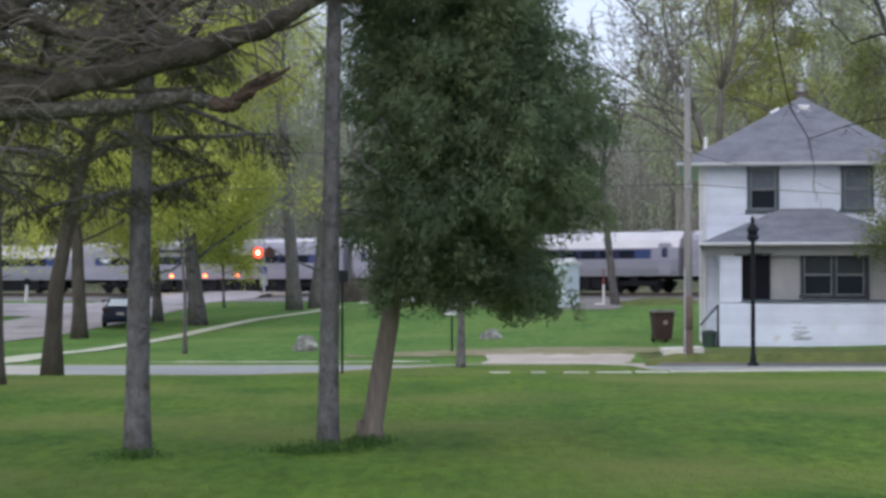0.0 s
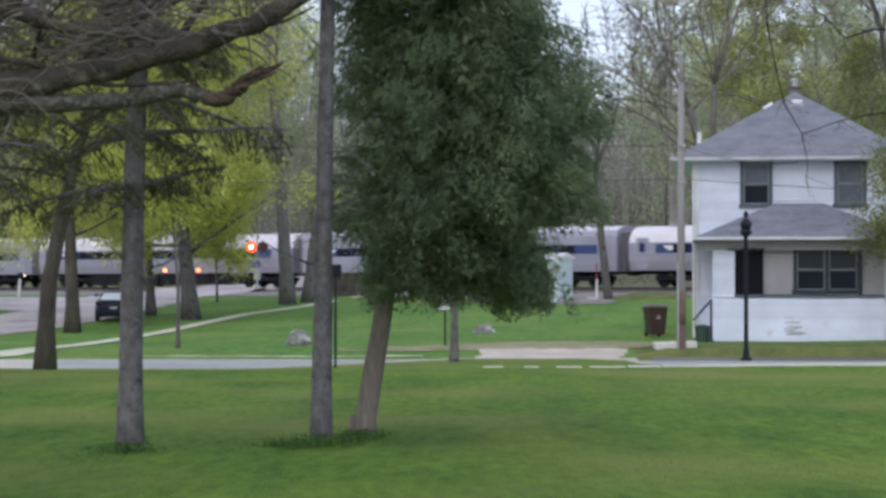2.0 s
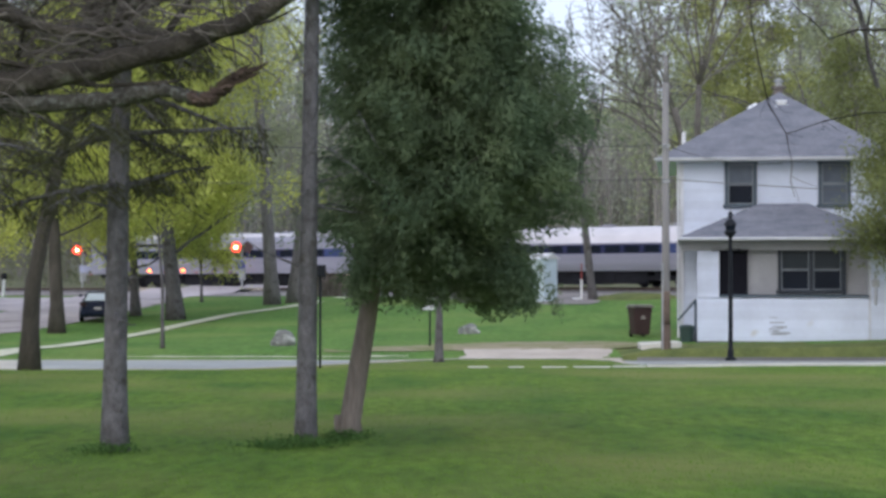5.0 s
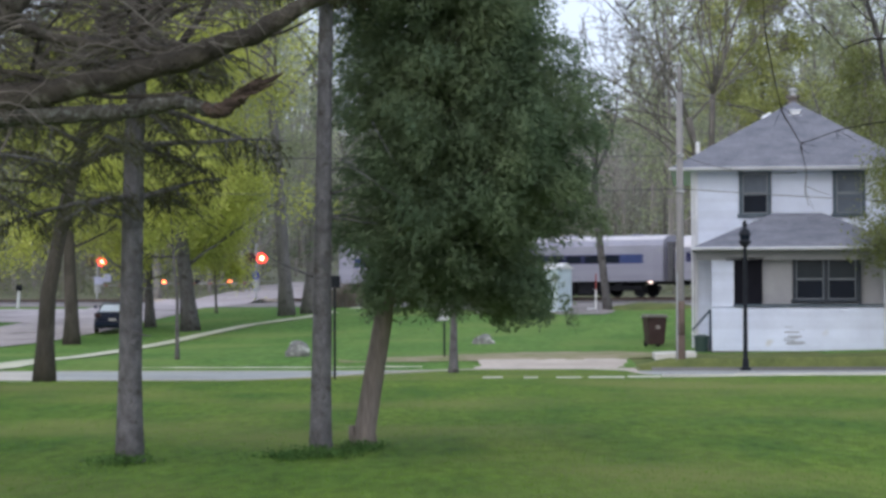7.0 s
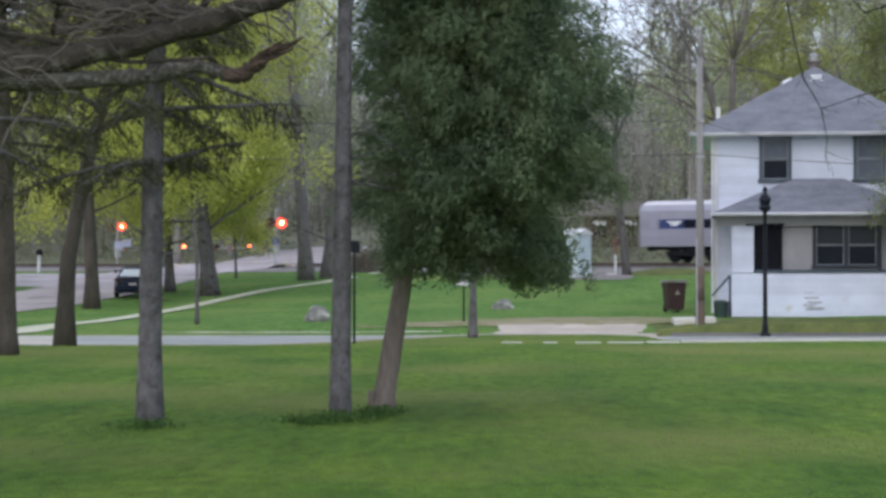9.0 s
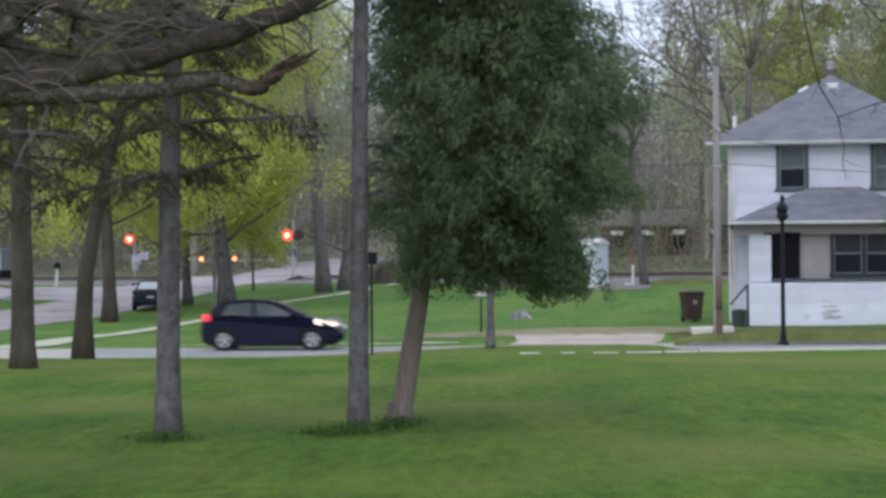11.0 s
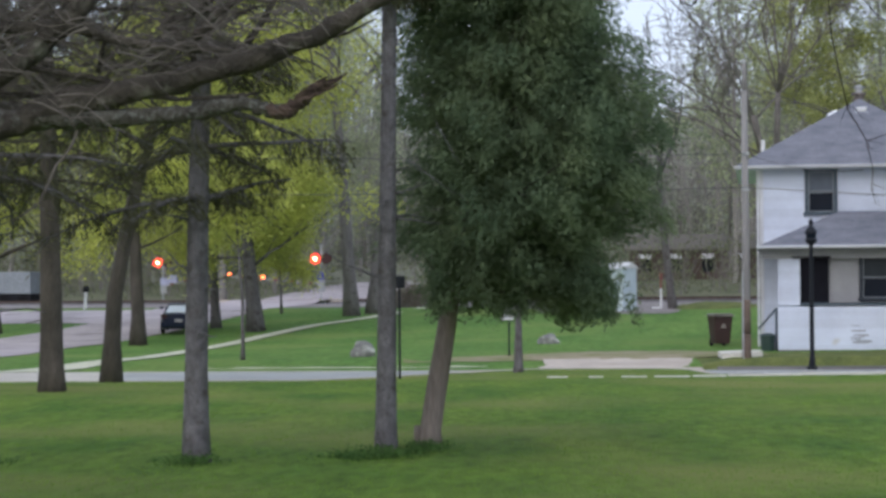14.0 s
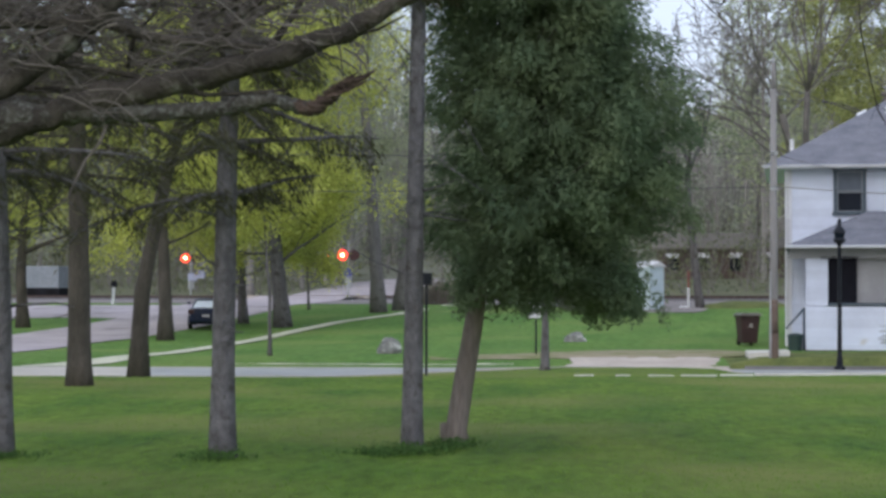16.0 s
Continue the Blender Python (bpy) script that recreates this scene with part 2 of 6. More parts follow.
    tie=mat("rail_tie", (0.085, 0.07, 0.06), (0.05, 0.04, 0.035), 3, 0.95, rand=0.3),
    paint_navy=mat("navy_car_paint", (0.008, 0.010, 0.028), (0.006, 0.008, 0.022), 2, 0.3, fine=0.05, spec=0.1),
    paint_black=mat("dark_blue_car_paint", (0.010, 0.016, 0.04), (0.008, 0.012, 0.032), 2, 0.4, fine=0.05, spec=0.25),
    carglass=mat("car_glass", (0.065, 0.085, 0.095), (0.05, 0.068, 0.078), 2, 0.06, fine=0.05, spec=0.8),
    tyre=mat("tyre", (0.014, 0.014, 0.016), (0.010, 0.010, 0.011), 8, 0.9, spec=0.1),
    alloy=mat("alloy_rim", (0.42, 0.43, 0.46), (0.34, 0.35, 0.38), 6, 0.4, metal=0.4),
    taillight=mat("tail_light", (0.80, 0.055, 0.07), None, 2, 0.3, emit=0.5, fine=0.02),
    headlight=mat("head_light", (1.0, 0.72, 0.60), None, 2, 0.2, emit=1.1, fine=0.02),
    flash=mat("flasher_lit", (1.0, 0.20, 0.05), None, 2, 0.4, emit=2.2, fine=0.01),
    flashhalo=mat("flasher_halo", (1.0, 0.05, 0.03), None, 2, 0.4, emit=2.2, fine=0.01),
    armgrey=mat("arm_paint", (0.34, 0.33, 0.33), None, 2, 0.6),
    flashcore=mat("flasher_core", (1.0, 0.72, 0.4), None, 2, 0.4, emit=8.0, fine=0.01),
    lens=mat("red_lens_dark", (0.04, 0.010, 0.012), None, 2, 0.3),
    armlight=mat("arm_light", (1.0, 0.17, 0.045), None, 2, 0.4, emit=4.5, fine=0.01),
    signblue=mat("blue_sign", (0.035, 0.04, 0.30), None, 2, 0.5),
    signred=mat("red_paint", (0.30, 0.05, 0.045), None, 2, 0.5),
    signwhite=mat("white_sign", (0.75, 0.75, 0.78), None, 2, 0.5),
    signpale=mat("pale_blue_sign", (0.38, 0.40, 0.55), None, 2, 0.5),
    shelter=mat("shelter_metal", (0.60, 0.69, 0.74), (0.50, 0.59, 0.64), 1.5, 0.45, metal=0.1, fine=0.1),
    galv=mat("galvanised", (0.42, 0.43, 0.44), (0.32, 0.33, 0.34), 3, 0.5, metal=0.4),
    farroof=mat("far_roof", (0.15, 0.135, 0.11), (0.11, 0.10, 0.085), 1, 0.95),
    farwall=mat("far_wall", (0.11, 0.075, 0.065), (0.08, 0.055, 0.05), 1, 0.9),
)


# ---------------------------------------------------------------- mesh helpers
def mesh_ob(name, verts, faces, material, parent=None, label="", smooth=False):
    me = bpy.data.meshes.new(name)
    me.from_pydata([tuple(v) for v in verts], [], faces)
    if smooth:
        me.polygons.foreach_set("use_smooth", [True] * len(me.polygons))
    me.materials.append(material)
    ob = new(name, me)
    if parent:
        ob.parent = parent
    if label:
        tagged(ob, label)
    return ob


def part(name, bm, material, parent=None, label="", smooth=False):
    me = bpy.data.meshes.new(name)
    bmesh.ops.recalc_face_normals(bm, faces=bm.faces)
    bm.to_mesh(me)
    bm.free()
    if smooth:
        me.polygons.foreach_set("use_smooth", [True] * len(me.polygons))
    me.materials.append(material)
    ob = new(name, me)
    if parent:
        ob.parent = parent
    if label:
        tagged(ob, label)
    return ob


def box(bm, x0, x1, y0, y1, z0, z1, bevel=0.0, m=None):
    r = bmesh.ops.create_cube(bm, size=1.0)
    c = Matrix.LocRotScale(((x0 + x1) / 2, (y0 + y1) / 2, (z0 + z1) / 2), None, (x1 - x0, y1 - y0, z1 - z0))
    bmesh.ops.transform(bm, matrix=(m @ c) if m else c, verts=r["verts"])
    if bevel:
        es = list({e for v in r["verts"] for e in v.link_edges})
        bmesh.ops.bevel(bm, geom=es, offset=bevel, segments=2, affect='EDGES', profile=0.5)
    return bm


def boxes(*rows, bevel=0.0):
    bm = bmesh.new()
    for r in rows:
        box(bm, *r, bevel=bevel)
    return bm


def rod(bm, a, b, r0, r1=None, n=10):
    a, b = Vector(a), Vector(b)
    d = b - a
    m = Matrix.Translation((a + b) / 2) @ d.to_track_quat("Z", "Y").to_matrix().to_4x4()
    bmesh.ops.create_cone(bm, cap_ends=True, segments=n, radius1=r0, radius2=r0 if r1 is None else r1, depth=d.length, matrix=m)
    return bm


def rods(*rows, n=10):
    bm = bmesh.new()
    for r in rows:
        rod(bm, *r, n=n)
    return bm


def lathe(prof, n=16, m=None):
    """A turned shape from (radius, height) steps."""
    bm = bmesh.new()
    rings = [[bm.verts.new((r * math.cos(2 * math.pi * i / n), r * math.sin(2 * math.pi * i / n), z)) for i in range(n)] for r, z in prof]
    for a, b in zip(rings, rings[1:]):
        for i in range(n):
            bm.faces.new((a[i], a[(i + 1) % n], b[(i + 1) % n], b[i]))
    bm.faces.new(rings[0][::-1]), bm.faces.new(rings[-1])
    if m:
        bmesh.ops.transform(bm, matrix=m, verts=bm.verts)
    return bm


def prism(outline, x0, x1, bevel=0.0):
    """A closed (y, z) outline drawn out along x."""
    bm = bmesh.new()
    a = [bm.verts.new((x0, y, z)) for y, z in outline]
    b = [bm.verts.new((x1, y, z)) for y, z in outline]
    k = len(a)
    for i in range(k):
        bm.faces.new((a[i], a[(i + 1) % k], b[(i + 1) % k], b[i]))
    bm.faces.new(a[::-1]), bm.faces.new(b)
    if bevel:
        bmesh.ops.bevel(bm, geom=list(bm.edges), offset=bevel, segments=1, affect='EDGES')
    return bm


def thing(name, m, label, category, group="", kind=""):
    ob = new(name)
    ob.empty_display_size = 0.1
    ob.matrix_world = m
    return tagged(ob, label, category, group, kind)


# ---------------------------------------------------------------- ground
HU = [-400, -200, -120, -50, -12, -4, 4, 15, 33, 53, 63, 75, 95]
HZ = [46, 13, 5.5, 3.2, 1.5, 1.5, 1.5, 1.45, 1.26, 0.30, -0.04, -0.2, -0.2]


def rail_u(x, y):
    """Metres, along y, from a place to the line of the railway."""
    return 134.57 - 0.7265 * x - y


def near_edge(x):
    """The street's edge on the side of the park."""
    k = min(max((x + 5.5) / 7.0, 0), 1)
    return 51.3 + 2.8 * k * k * (3 - 2 * k)


FAR_EDGE = 60.4


def ease(k):
    k = min(max(k, 0), 1)
    return k * k * (3 - 2 * k)


def land(x, y):
    z = float(np.interp(rail_u(x, y), HU, HZ))
    if y < 50:
        z = -0.2 + 0.2 * min(max(1 - y / 18, 0), 1)
        z += 0.025 * noise.noise((x * 0.25, y * 0.25, 0)) * min(1, (50 - y) / 4)
        z -= 0.065 * ease((y - 13) / 8) * (1 - ease((y - 29) / 12))
    if y < 54.2:      # the lawn falls to the street
        z -= 0.17 * ease((y - 45.5) / 5) * (1 - ease((x + 5.5) / 7.0))
    if 49.8 < y < 56 and x > 4.8:   # the paved strip falls to the street
        z -= 0.23 * ease((y - 49.8) / 2.4) * ease((x - 4.8) / 0.8)
    if y > 60.2:    # so does the far verge, but not before the house
        z -= 0.265 * (1 - ease((y - 60.4) / 3.4)) * (1 - ease((x - 5.4) / 2.0))
    return z


ROAD = [(-26.0, 40), (-22.5, 56), (-20.4, 66), (-20.1, 78), (-18.6, 90), (-16.7, 105), (-16.0, 114), (-15.8, 125), (-15.6, 135), (-15.0, 150), (-13.0, 175), (-8, 215)]


def road_x(y):
    return float(np.interp(y, [p[1] for p in ROAD], [p[0] for p in ROAD]))


def sheet(xs, ys, height):
    verts = [(x, y, height(x, y)) for y in ys for x in xs]
    k = len(xs)
    faces = [(j * k + i, j * k + i + 1, (j + 1) * k + i + 1, (j + 1) * k + i) for j in range(len(ys) - 1) for i in range(k - 1)]
    return verts, faces


def sunk(x, y):
    z = land(x, y)
    if x > 6.5 and FAR_EDGE - 0.2 < y < FAR_EDGE + 0.03:
        return -0.37    # a grassy bank before the house
    if near_edge(x) - 0.04 < y < FAR_EDGE + 0.03:
        return -0.65
    return z


xs = sorted(set([-3000, -1200, -500, -250, -150, -100] + [round(-70 + 1.0 * i, 2) for i in range(141)] + [100, 150, 250, 500, 1200, 3000]))
ys = sorted(set([-3000, -1000, -300, -100, -30] + [float(i) for i in range(-10, 18)] + [18 + 0.5 * i for i in range(64)] + [50.0, 50.5, 50.6, 51, 51.5, 52, 52.6, 53.3, 54.0, 54.1, 56, 58, 60.15, 60.26, 60.42, 60.46, 60.7]
               + [61 + i for i in range(120)] + [190, 210, 240, 280, 340, 420, 535, 800, 1500, 3500]))
v, f = sheet(xs, ys, sunk)
ground = tagged(mesh_ob("ground", v, f, M["grass"], smooth=True), "mown green lawn with dry yellowish patches", "lawn", kind="structure")
ground.data.materials.append(M["lawn"])
ground.data.materials.append(M["verge"])   # the fresher grass beyond the street
for face in ground.data.polygons:
    x, y, _ = face.center
    face.material_index = 2 if x > 5.9 and 59.9 < y < 63.9 - 0.12 * (x - 9) else int(60.5 < y < 400)


def strip(name, rows, material, label, lift=0.02, cuts=6, thick=0.0, ramp=0, hump=0.0):
    """A band across the land between two edges: rows of (left x, left y, right x, right y)."""
    verts, faces = [], []
    for xl, yl, xr, yr in rows:
        for i in range(cuts + 1):
            k = i / cuts
            x, y = xl + (xr - xl) * k, yl + (yr - yl) * k
            over = hump * (1 - ease((abs(rail_u(x, y)) - 2.6) / 12))   # the road rises to the rails
            verts.append((x, y, land(x, y) + over + (lift * min(1, 0.02 + i / ramp) if ramp else lift)))
    w = cuts + 1
    for j in range(len(rows) - 1):
        for i in range(cuts):
            faces.append((j * w + i, j * w + i + 1, (j + 1) * w + i + 1, (j + 1) * w + i))
    if thick:
        n = len(verts)
        verts += [(x, y, z - thick) for x, y, z in verts]
        edge = [(j * w, (j + 1) * w) for j in range(len(rows) - 1)] + [((j + 1) * w + cuts, j * w + cuts) for j in range(len(rows) - 1)]
        edge += [(i + 1, i) for i in range(cuts)] + [((len(rows) - 1) * w + i, (len(rows) - 1) * w + i + 1) for i in range(cuts)]
        faces += [(a, b, b + n, a + n) for a, b in edge]
    return tagged(mesh_ob(name, verts, faces, material, smooth=not thick), label, name.split("_")[0], kind="structure")


def steps(a, b, n):
    return [a + (b - a) * i / n for i in range(n + 1)]


# the street before the house, a step below the lawn
v, f = sheet(steps(-60, 60, 120), [0, 1, 2, 3, 4], lambda x, j: 0)
v = [(x, near_edge(x) + (FAR_EDGE - near_edge(x)) * j / 4, -0.46) for x, j, z in v]
tagged(mesh_ob("street", v, f, M["street"]), "pale grey asphalt side street between lawns", "street", kind="structure")


def kerb(name, line, side, lab, stone="concrete"):
    verts, faces = [], []
    for x, y in line:
        top = -0.355 if side > 0 and x > 6 else land(x, y + 0.2 * side) + 0.02
        verts += [(x, y, -0.6), (x, y, top), (x, y + 0.14 * side, top), (x, y + 0.14 * side, -0.6)]
    for j in range(len(line) - 1):
        for i in range(4):
            faces.append((j * 4 + i, j * 4 + (i + 1) % 4, (j + 1) * 4 + (i + 1) % 4, (j + 1) * 4 + i))
    tagged(mesh_ob(name, verts, faces, M[stone]), lab, "kerb", kind="structure")


kerb("kerb_park", [(x, near_edge(x)) for x in steps(-60, 60, 240)], -1, "weathered pale concrete kerb along the lawn")
kerb("kerb_house", [(x, FAR_EDGE) for x in steps(-60, 1.1, 60)], 1, "weathered pale concrete kerb before the far lawn")
kerb("kerb_house", [(x, FAR_EDGE - 0.30) for x in steps(6.4, 60, 60)], 1, "dark grey concrete kerb before the house", "lane")

# the road that climbs to the crossing, and the road along the railway
strip("road", [(road_x(y) - 3.7 - 2.6 * ease((y - 142) / 16), y, road_x(y) + 3.5, y) for y in steps(40, 215, 88)], M["asphalt"], "worn grey asphalt road that climbs to the crossing", 0.03, hump=0.285)
strip("road_track", [(x, 134.57 - 0.7265 * x - 29.5 - 0.8 * math.sin(x * 0.31) - 8.3 * ease((x - 0.5) / 2) * (1 - ease((x - 7.6) / 1.6)), x, 134.57 - 0.7265 * x - 5.6) for x in steps(-40, 60, 200)], M["gravel"], "grey gravel road along the railway", 0.025, 16)
strip("ground_trackside", [(x, 134.57 - 0.7265 * x + 4.5, x, 134.57 - 0.7265 * x + 62 + 3 * math.sin(x * 0.2)) for x in steps(-70, 60, 130)], M["scrub"], "brown-grey scrubby ground beyond the railway", 0.02)
# added hill, shaped to close sky gaps in the camera's view
strip("backdrop_hill", [(x, 134.57 - 0.7265 * x + 62, x, 134.57 - 0.7265 * x + 398) for x in steps(-260, 260, 120)], M["woodfloor"], "added distant slope in hazy wood tones behind the trees", 1.2, 60, ramp=8)
strip("road_lot", [(x, 107.5 - 0.5 * (x + 30) + 0.4 * math.sin(x * 0.7), x, 121 - 0.6 * (x + 30)) for x in steps(-60, -17, 40)], M["asphalt"], "grey asphalt drive that joins the road", 0.027, 14)
WALK = [(-13.9, 60.6), (-13.0, 61.6), (-12.2, 63.2), (-11.6, 66.5), (-11.15, 72), (-10.6, 79.4), (-9.8, 86), (-8.5, 92.5), (-6.3, 97.2), (-3.9, 106.1)]
strip("pavement_road", [(x - 0.38 - 1.0 * ease((64.5 - y) / 4), y, x + 0.38, y) for x, y in WALK], M["path"], "pale concrete pavement beside the road", 0.035, 3)
strip("pavement_street", [(x, 49.85, x, 53.95) for x in steps(5.6, 40, 60)], M["lane"], "grey paved strip beside the street", 0.014, 12)
strip("pavement_verge", [(x, 61.45 + 0.1 * noise.noise((x, 1, 0)), x, 61.62 + 0.16 * noise.noise((x, 5, 0))) for x in steps(-9.0, -0.4, 60)], M["path"], "narrow pale concrete path half grown over", 0.02, 3)
for i in range(44):   # edging slabs, half grown over
    a = 0.9 + i * 0.9
    g = (0.42, 0.55, 0.3, 0.05, 0.12, 0.0, 0.02)[i] if i < 7 else 0
    e = 47.75 + 1.5 * ease((a - 2) / 8)
    strip("pavement_edge", [(a + g * 0.5, e, a + g * 0.5, e + 0.28), (a + 0.88 - g * 0.5, e, a + 0.88 - g * 0.5, e + 0.28)], M["slab"], "pale concrete edging slab sunk in the grass", 0.022 + 0.03 * ease((i - 2) / 4) + 0.010 * noise.noise((i * 0.9, 7, 0)), 1, 0.14)
v, f = sheet(steps(0, 1, 8), steps(51.2, 60.35, 10), lambda x, y: 0)
v = [(-19 + x * (7.6 + 1.3 * (60.35 - y) / 9) + 0.1 * noise.noise((x * 5, y, 2)), y, -0.445) for x, y, z in v]
tagged(mesh_ob("pavement_corner", v, f, M["concrete"]), "pale worn concrete at the street corner", "pavement", kind="structure")
def drive_z(x, y):
    return float(np.interp(y, [59.2, 60.5], [-0.445, land(x, 60.5) + 0.035])) if y < 60.5 else land(x, y) + 0.035


v, f = sheet(steps(0, 1, 24), steps(54.3, 62.6, 30), lambda x, y: 0)
v = [(1.05 + 0.30 * abs(y - 58) / 5 + x * (5.05 - 0.5 * (y - 54) / 9.6) + 0.30 * noise.noise((x * 3, y * 0.9, 0)) + 0.12 * noise.noise((x * 9, y * 3, 0)), y + 0.28 * noise.noise((x * 7, y, 4)), drive_z(2 + x * 3, y)) for x, y, z in v]
tagged(mesh_ob("driveway", v, f, M["drive"]), "pale pinkish concrete driveway across the verge", "driveway", kind="structure")
strip("ground_dirt", [(x, 62.5 + 0.1 * noise.noise((x, 0, 0)), x, 62.9 + 3.6 * ease((x + 3) / 6) * (1 - ease((x - 5.5) / 3)) + 0.8 * noise.noise((x * 1.1, 3, 0))) for x in steps(-3.0, 8.2, 56)], M["dirt"], "bare brown earth behind the driveway", 0.02, 8)
strip("pavement_step", [(6.67, 61.6, 6.67, 62.6), (7.9, 61.6, 7.9, 62.6)], M["slab"], "pale concrete slab beside the pole", 0.16, 2, 0.25)


# ---------------------------------------------------------------- railway
TRACK = Matrix.Translation((11.33, 126.34, 1.50)) @ pose(0, 0, 0, 0, 0, -36)  # along x: the way of the train
RAIL_TOP = 0.34


def railway():
    bm = bmesh.new()
    prof = [(-3.4, -0.4), (-2.1, 0.14), (2.1, 0.14), (3.4, -0.4)]
    bed = part("ballast_bed", prism(prof, -160, 200), M["ballast"], None)
    bed.matrix_world = TRACK
    tagged(bed, "grey stone ballast bed under the rails", "railway", kind="structure")
    for y in (-0.72, 0.72):
        r = part("rail", prism([(y - 0.07, 0.17), (y + 0.07, 0.17), (y + 0.07, 0.19), (y + 0.015, 0.21), (y + 0.035, 0.34), (y - 0.035, 0.34), (y - 0.015, 0.21), (y - 0.07, 0.19)], -160, 200), M["rust"], bed)
    bm = boxes((-0.12, 0.12, -1.3, 1.3, 0.0, 0.18))
    for y0, y1 in ((-1.9, -0.8), (-0.64, 0.64), (0.8, 1.9)):
        part("crossing_panel", boxes((-38.5, -26.5, y0, y1, 0.12, 0.33), bevel=0.01), M["drive"], bed, "pale concrete crossing panel")
    first = part("tie", bm, M["tie"], bed)
    first.location = (-60, 0, 0)
    for i in range(1, 200):
        o = new("tie", first.data)
        o.parent, o.location = bed, (-60 + 0.55 * i, 0, 0)


railway()


def coach(k, round_roof):
    """A passenger coach 25.9 m long; its space has x along the train and z from the rail's foot."""
    c = thing("passenger_coach", Matrix.Identity(4), "rounded stainless steel railway coach with a bright roof" if round_roof else "flat-sided stainless steel railway coach with a grey roof",
              "railway coach", "coaches of the train")
    L, r = 12.52, RAIL_TOP
    if round_roof:
        side = [(1.42, 1.0), (1.56, 1.5), (1.60, 2.0)]
        upper = [(1.60, 2.0), (1.56, 2.72), (1.36, 3.2), (0.95, 3.55), (0.45, 3.70), (0, 3.75)]
    else:
        side = [(1.52, 0.98), (1.54, 1.5), (1.54, 2.0)]
        upper = [(1.54, 2.0), (1.54, 3.16), (1.40, 3.46), (0.95, 3.68), (0.45, 3.78), (0, 3.80)]
    low = [(-y, z + r) for y, z in side] + [(y, z + r) for y, z in side[::-1]]
    body = part("lower_body", prism(low, -L, L), M["steel"], c, "ribbed bare steel lower side")
    # flutes along the lower side
    for s in (-1, 1):
        for i in range(6):
            z = 1.12 + 0.145 * i + r
            y = s * (np.interp(z - r, [p[1] for p in side], [p[0] for p in side]) + 0.004)
            part("flute", boxes((-L + 0.05, L - 0.05, y - 0.012, y + 0.012, z, z + 0.05)), M["steel"], body)
    if round_roof:
        band = [(1.60, 2.0), (1.56, 2.72)]
        top = upper[1:]
    else:
        band = [(1.54, 2.0), (1.54, 2.66)]
        top = [(1.54, 2.66)] + upper[1:]
    bandp = [(-y, z + r) for y, z in band] + [(y, z + r) for y, z in band[::-1]]
    part("window_belt", prism(bandp, -L, L), M["steel"], c)
    roofp = [(-y, z + r) for y, z in top] + [(y, z + r) for y, z in top[::-1][1:]]
    roof = part("roof", prism(roofp, -L, L), M["roofwhite"] if round_roof else M["roofgrey"], c, "bright curved roof" if round_roof else "grey roof with a highlight coloured along its top", smooth=False)
    if not round_roof:
        # paler strip paints the highlight along the roof's top
        part("roof_crown", prism([(-1.36, 3.5 + r), (-0.95, 3.70 + r), (0, 3.82 + r), (0.95, 3.70 + r), (1.36, 3.5 + r)], -L + 0.1, L - 0.1), M["roofwhite"], roof, "top strip coloured pale for the roof's highlight")
    for s in (-1, 1):
        yb = s * 1.605 if round_roof else s * 1.548
        part("glazing_band", boxes((-L + 3.0, L - 3.0, min(yb, yb - s * 0.06), max(yb, yb - s * 0.06), 2.06 + r, 2.62 + r)), M["band"], c, "dark tinted window band")
        for e in (-1, 1):
            xa, xb = sorted((e * (L - 3.0), e * (L - 1.3 if not round_roof else L - 1.9)))
            part("blue_stripe", boxes((xa, xb, min(yb, yb - s * 0.06), max(yb, yb - s * 0.06), 2.06 + r, 2.62 + r)), M["blue"], c, "blue stripe at the coach end")
            if e < 0:
                xl = -L + (3.0 if round_roof else 2.5)
                bm = bmesh.new()
                q = [bm.verts.new((xl + dx, yb + s * 0.006, z + r)) for dx, z in ((-0.62, 2.52), (0.50, 2.52), (0.1, 2.22), (-0.2, 2.22))]
                f = bm.faces.new(q)
                g = bmesh.ops.extrude_face_region(bm, geom=[f])
                bmesh.ops.translate(bm, vec=(0, -s * 0.02, 0), verts=[k_ for k_ in g["geom"] if isinstance(k_, bmesh.types.BMVert)])
                part("emblem", bm, M["signwhite"], c, "plain white wedge mark")
            xd = e * (L - 0.95)
            door = part("door", boxes((xd - 0.42, xd + 0.42, s * 1.56 - 0.03, s * 1.56 + 0.035, 1.05 + r, 3.0 + r), bevel=0.015), M["steel"], c)
            part("door_window", boxes((xd - 0.19, xd + 0.19, s * 1.575 - 0.03, s * 1.575 + 0.035, 2.12 + r, 2.72 + r)), M["band"] if round_roof else M["roofgrey"], door)
        for i in range(14):
            x = -8.9 + i * 1.37
            part("window", boxes((x - 0.52, x + 0.52, s * abs(yb) - 0.02, s * abs(yb) + 0.012, 2.12 + r, 2.56 + r)), M["pane"], c)
        part("red_line", boxes((-L + 0.9, L - 0.9, s * (abs(yb) - 0.02), s * (abs(yb) + 0.008)) + (2.645 + r, 2.68 + r)) if s > 0 else
             boxes((-L + 0.9, L - 0.9, s * (abs(yb) + 0.008), s * (abs(yb) - 0.02)) + (2.645 + r, 2.68 + r)), M["steel"], c)
    for e in (-1, 1):
        part("end_frame", boxes((min(e * L, e * (L + 0.12)), max(e * L, e * (L + 0.36)), -0.95, 0.95, 0.95 + r, 3.35 + r), bevel=0.02), M["gangway"], c, "grey rubber gangway frame")
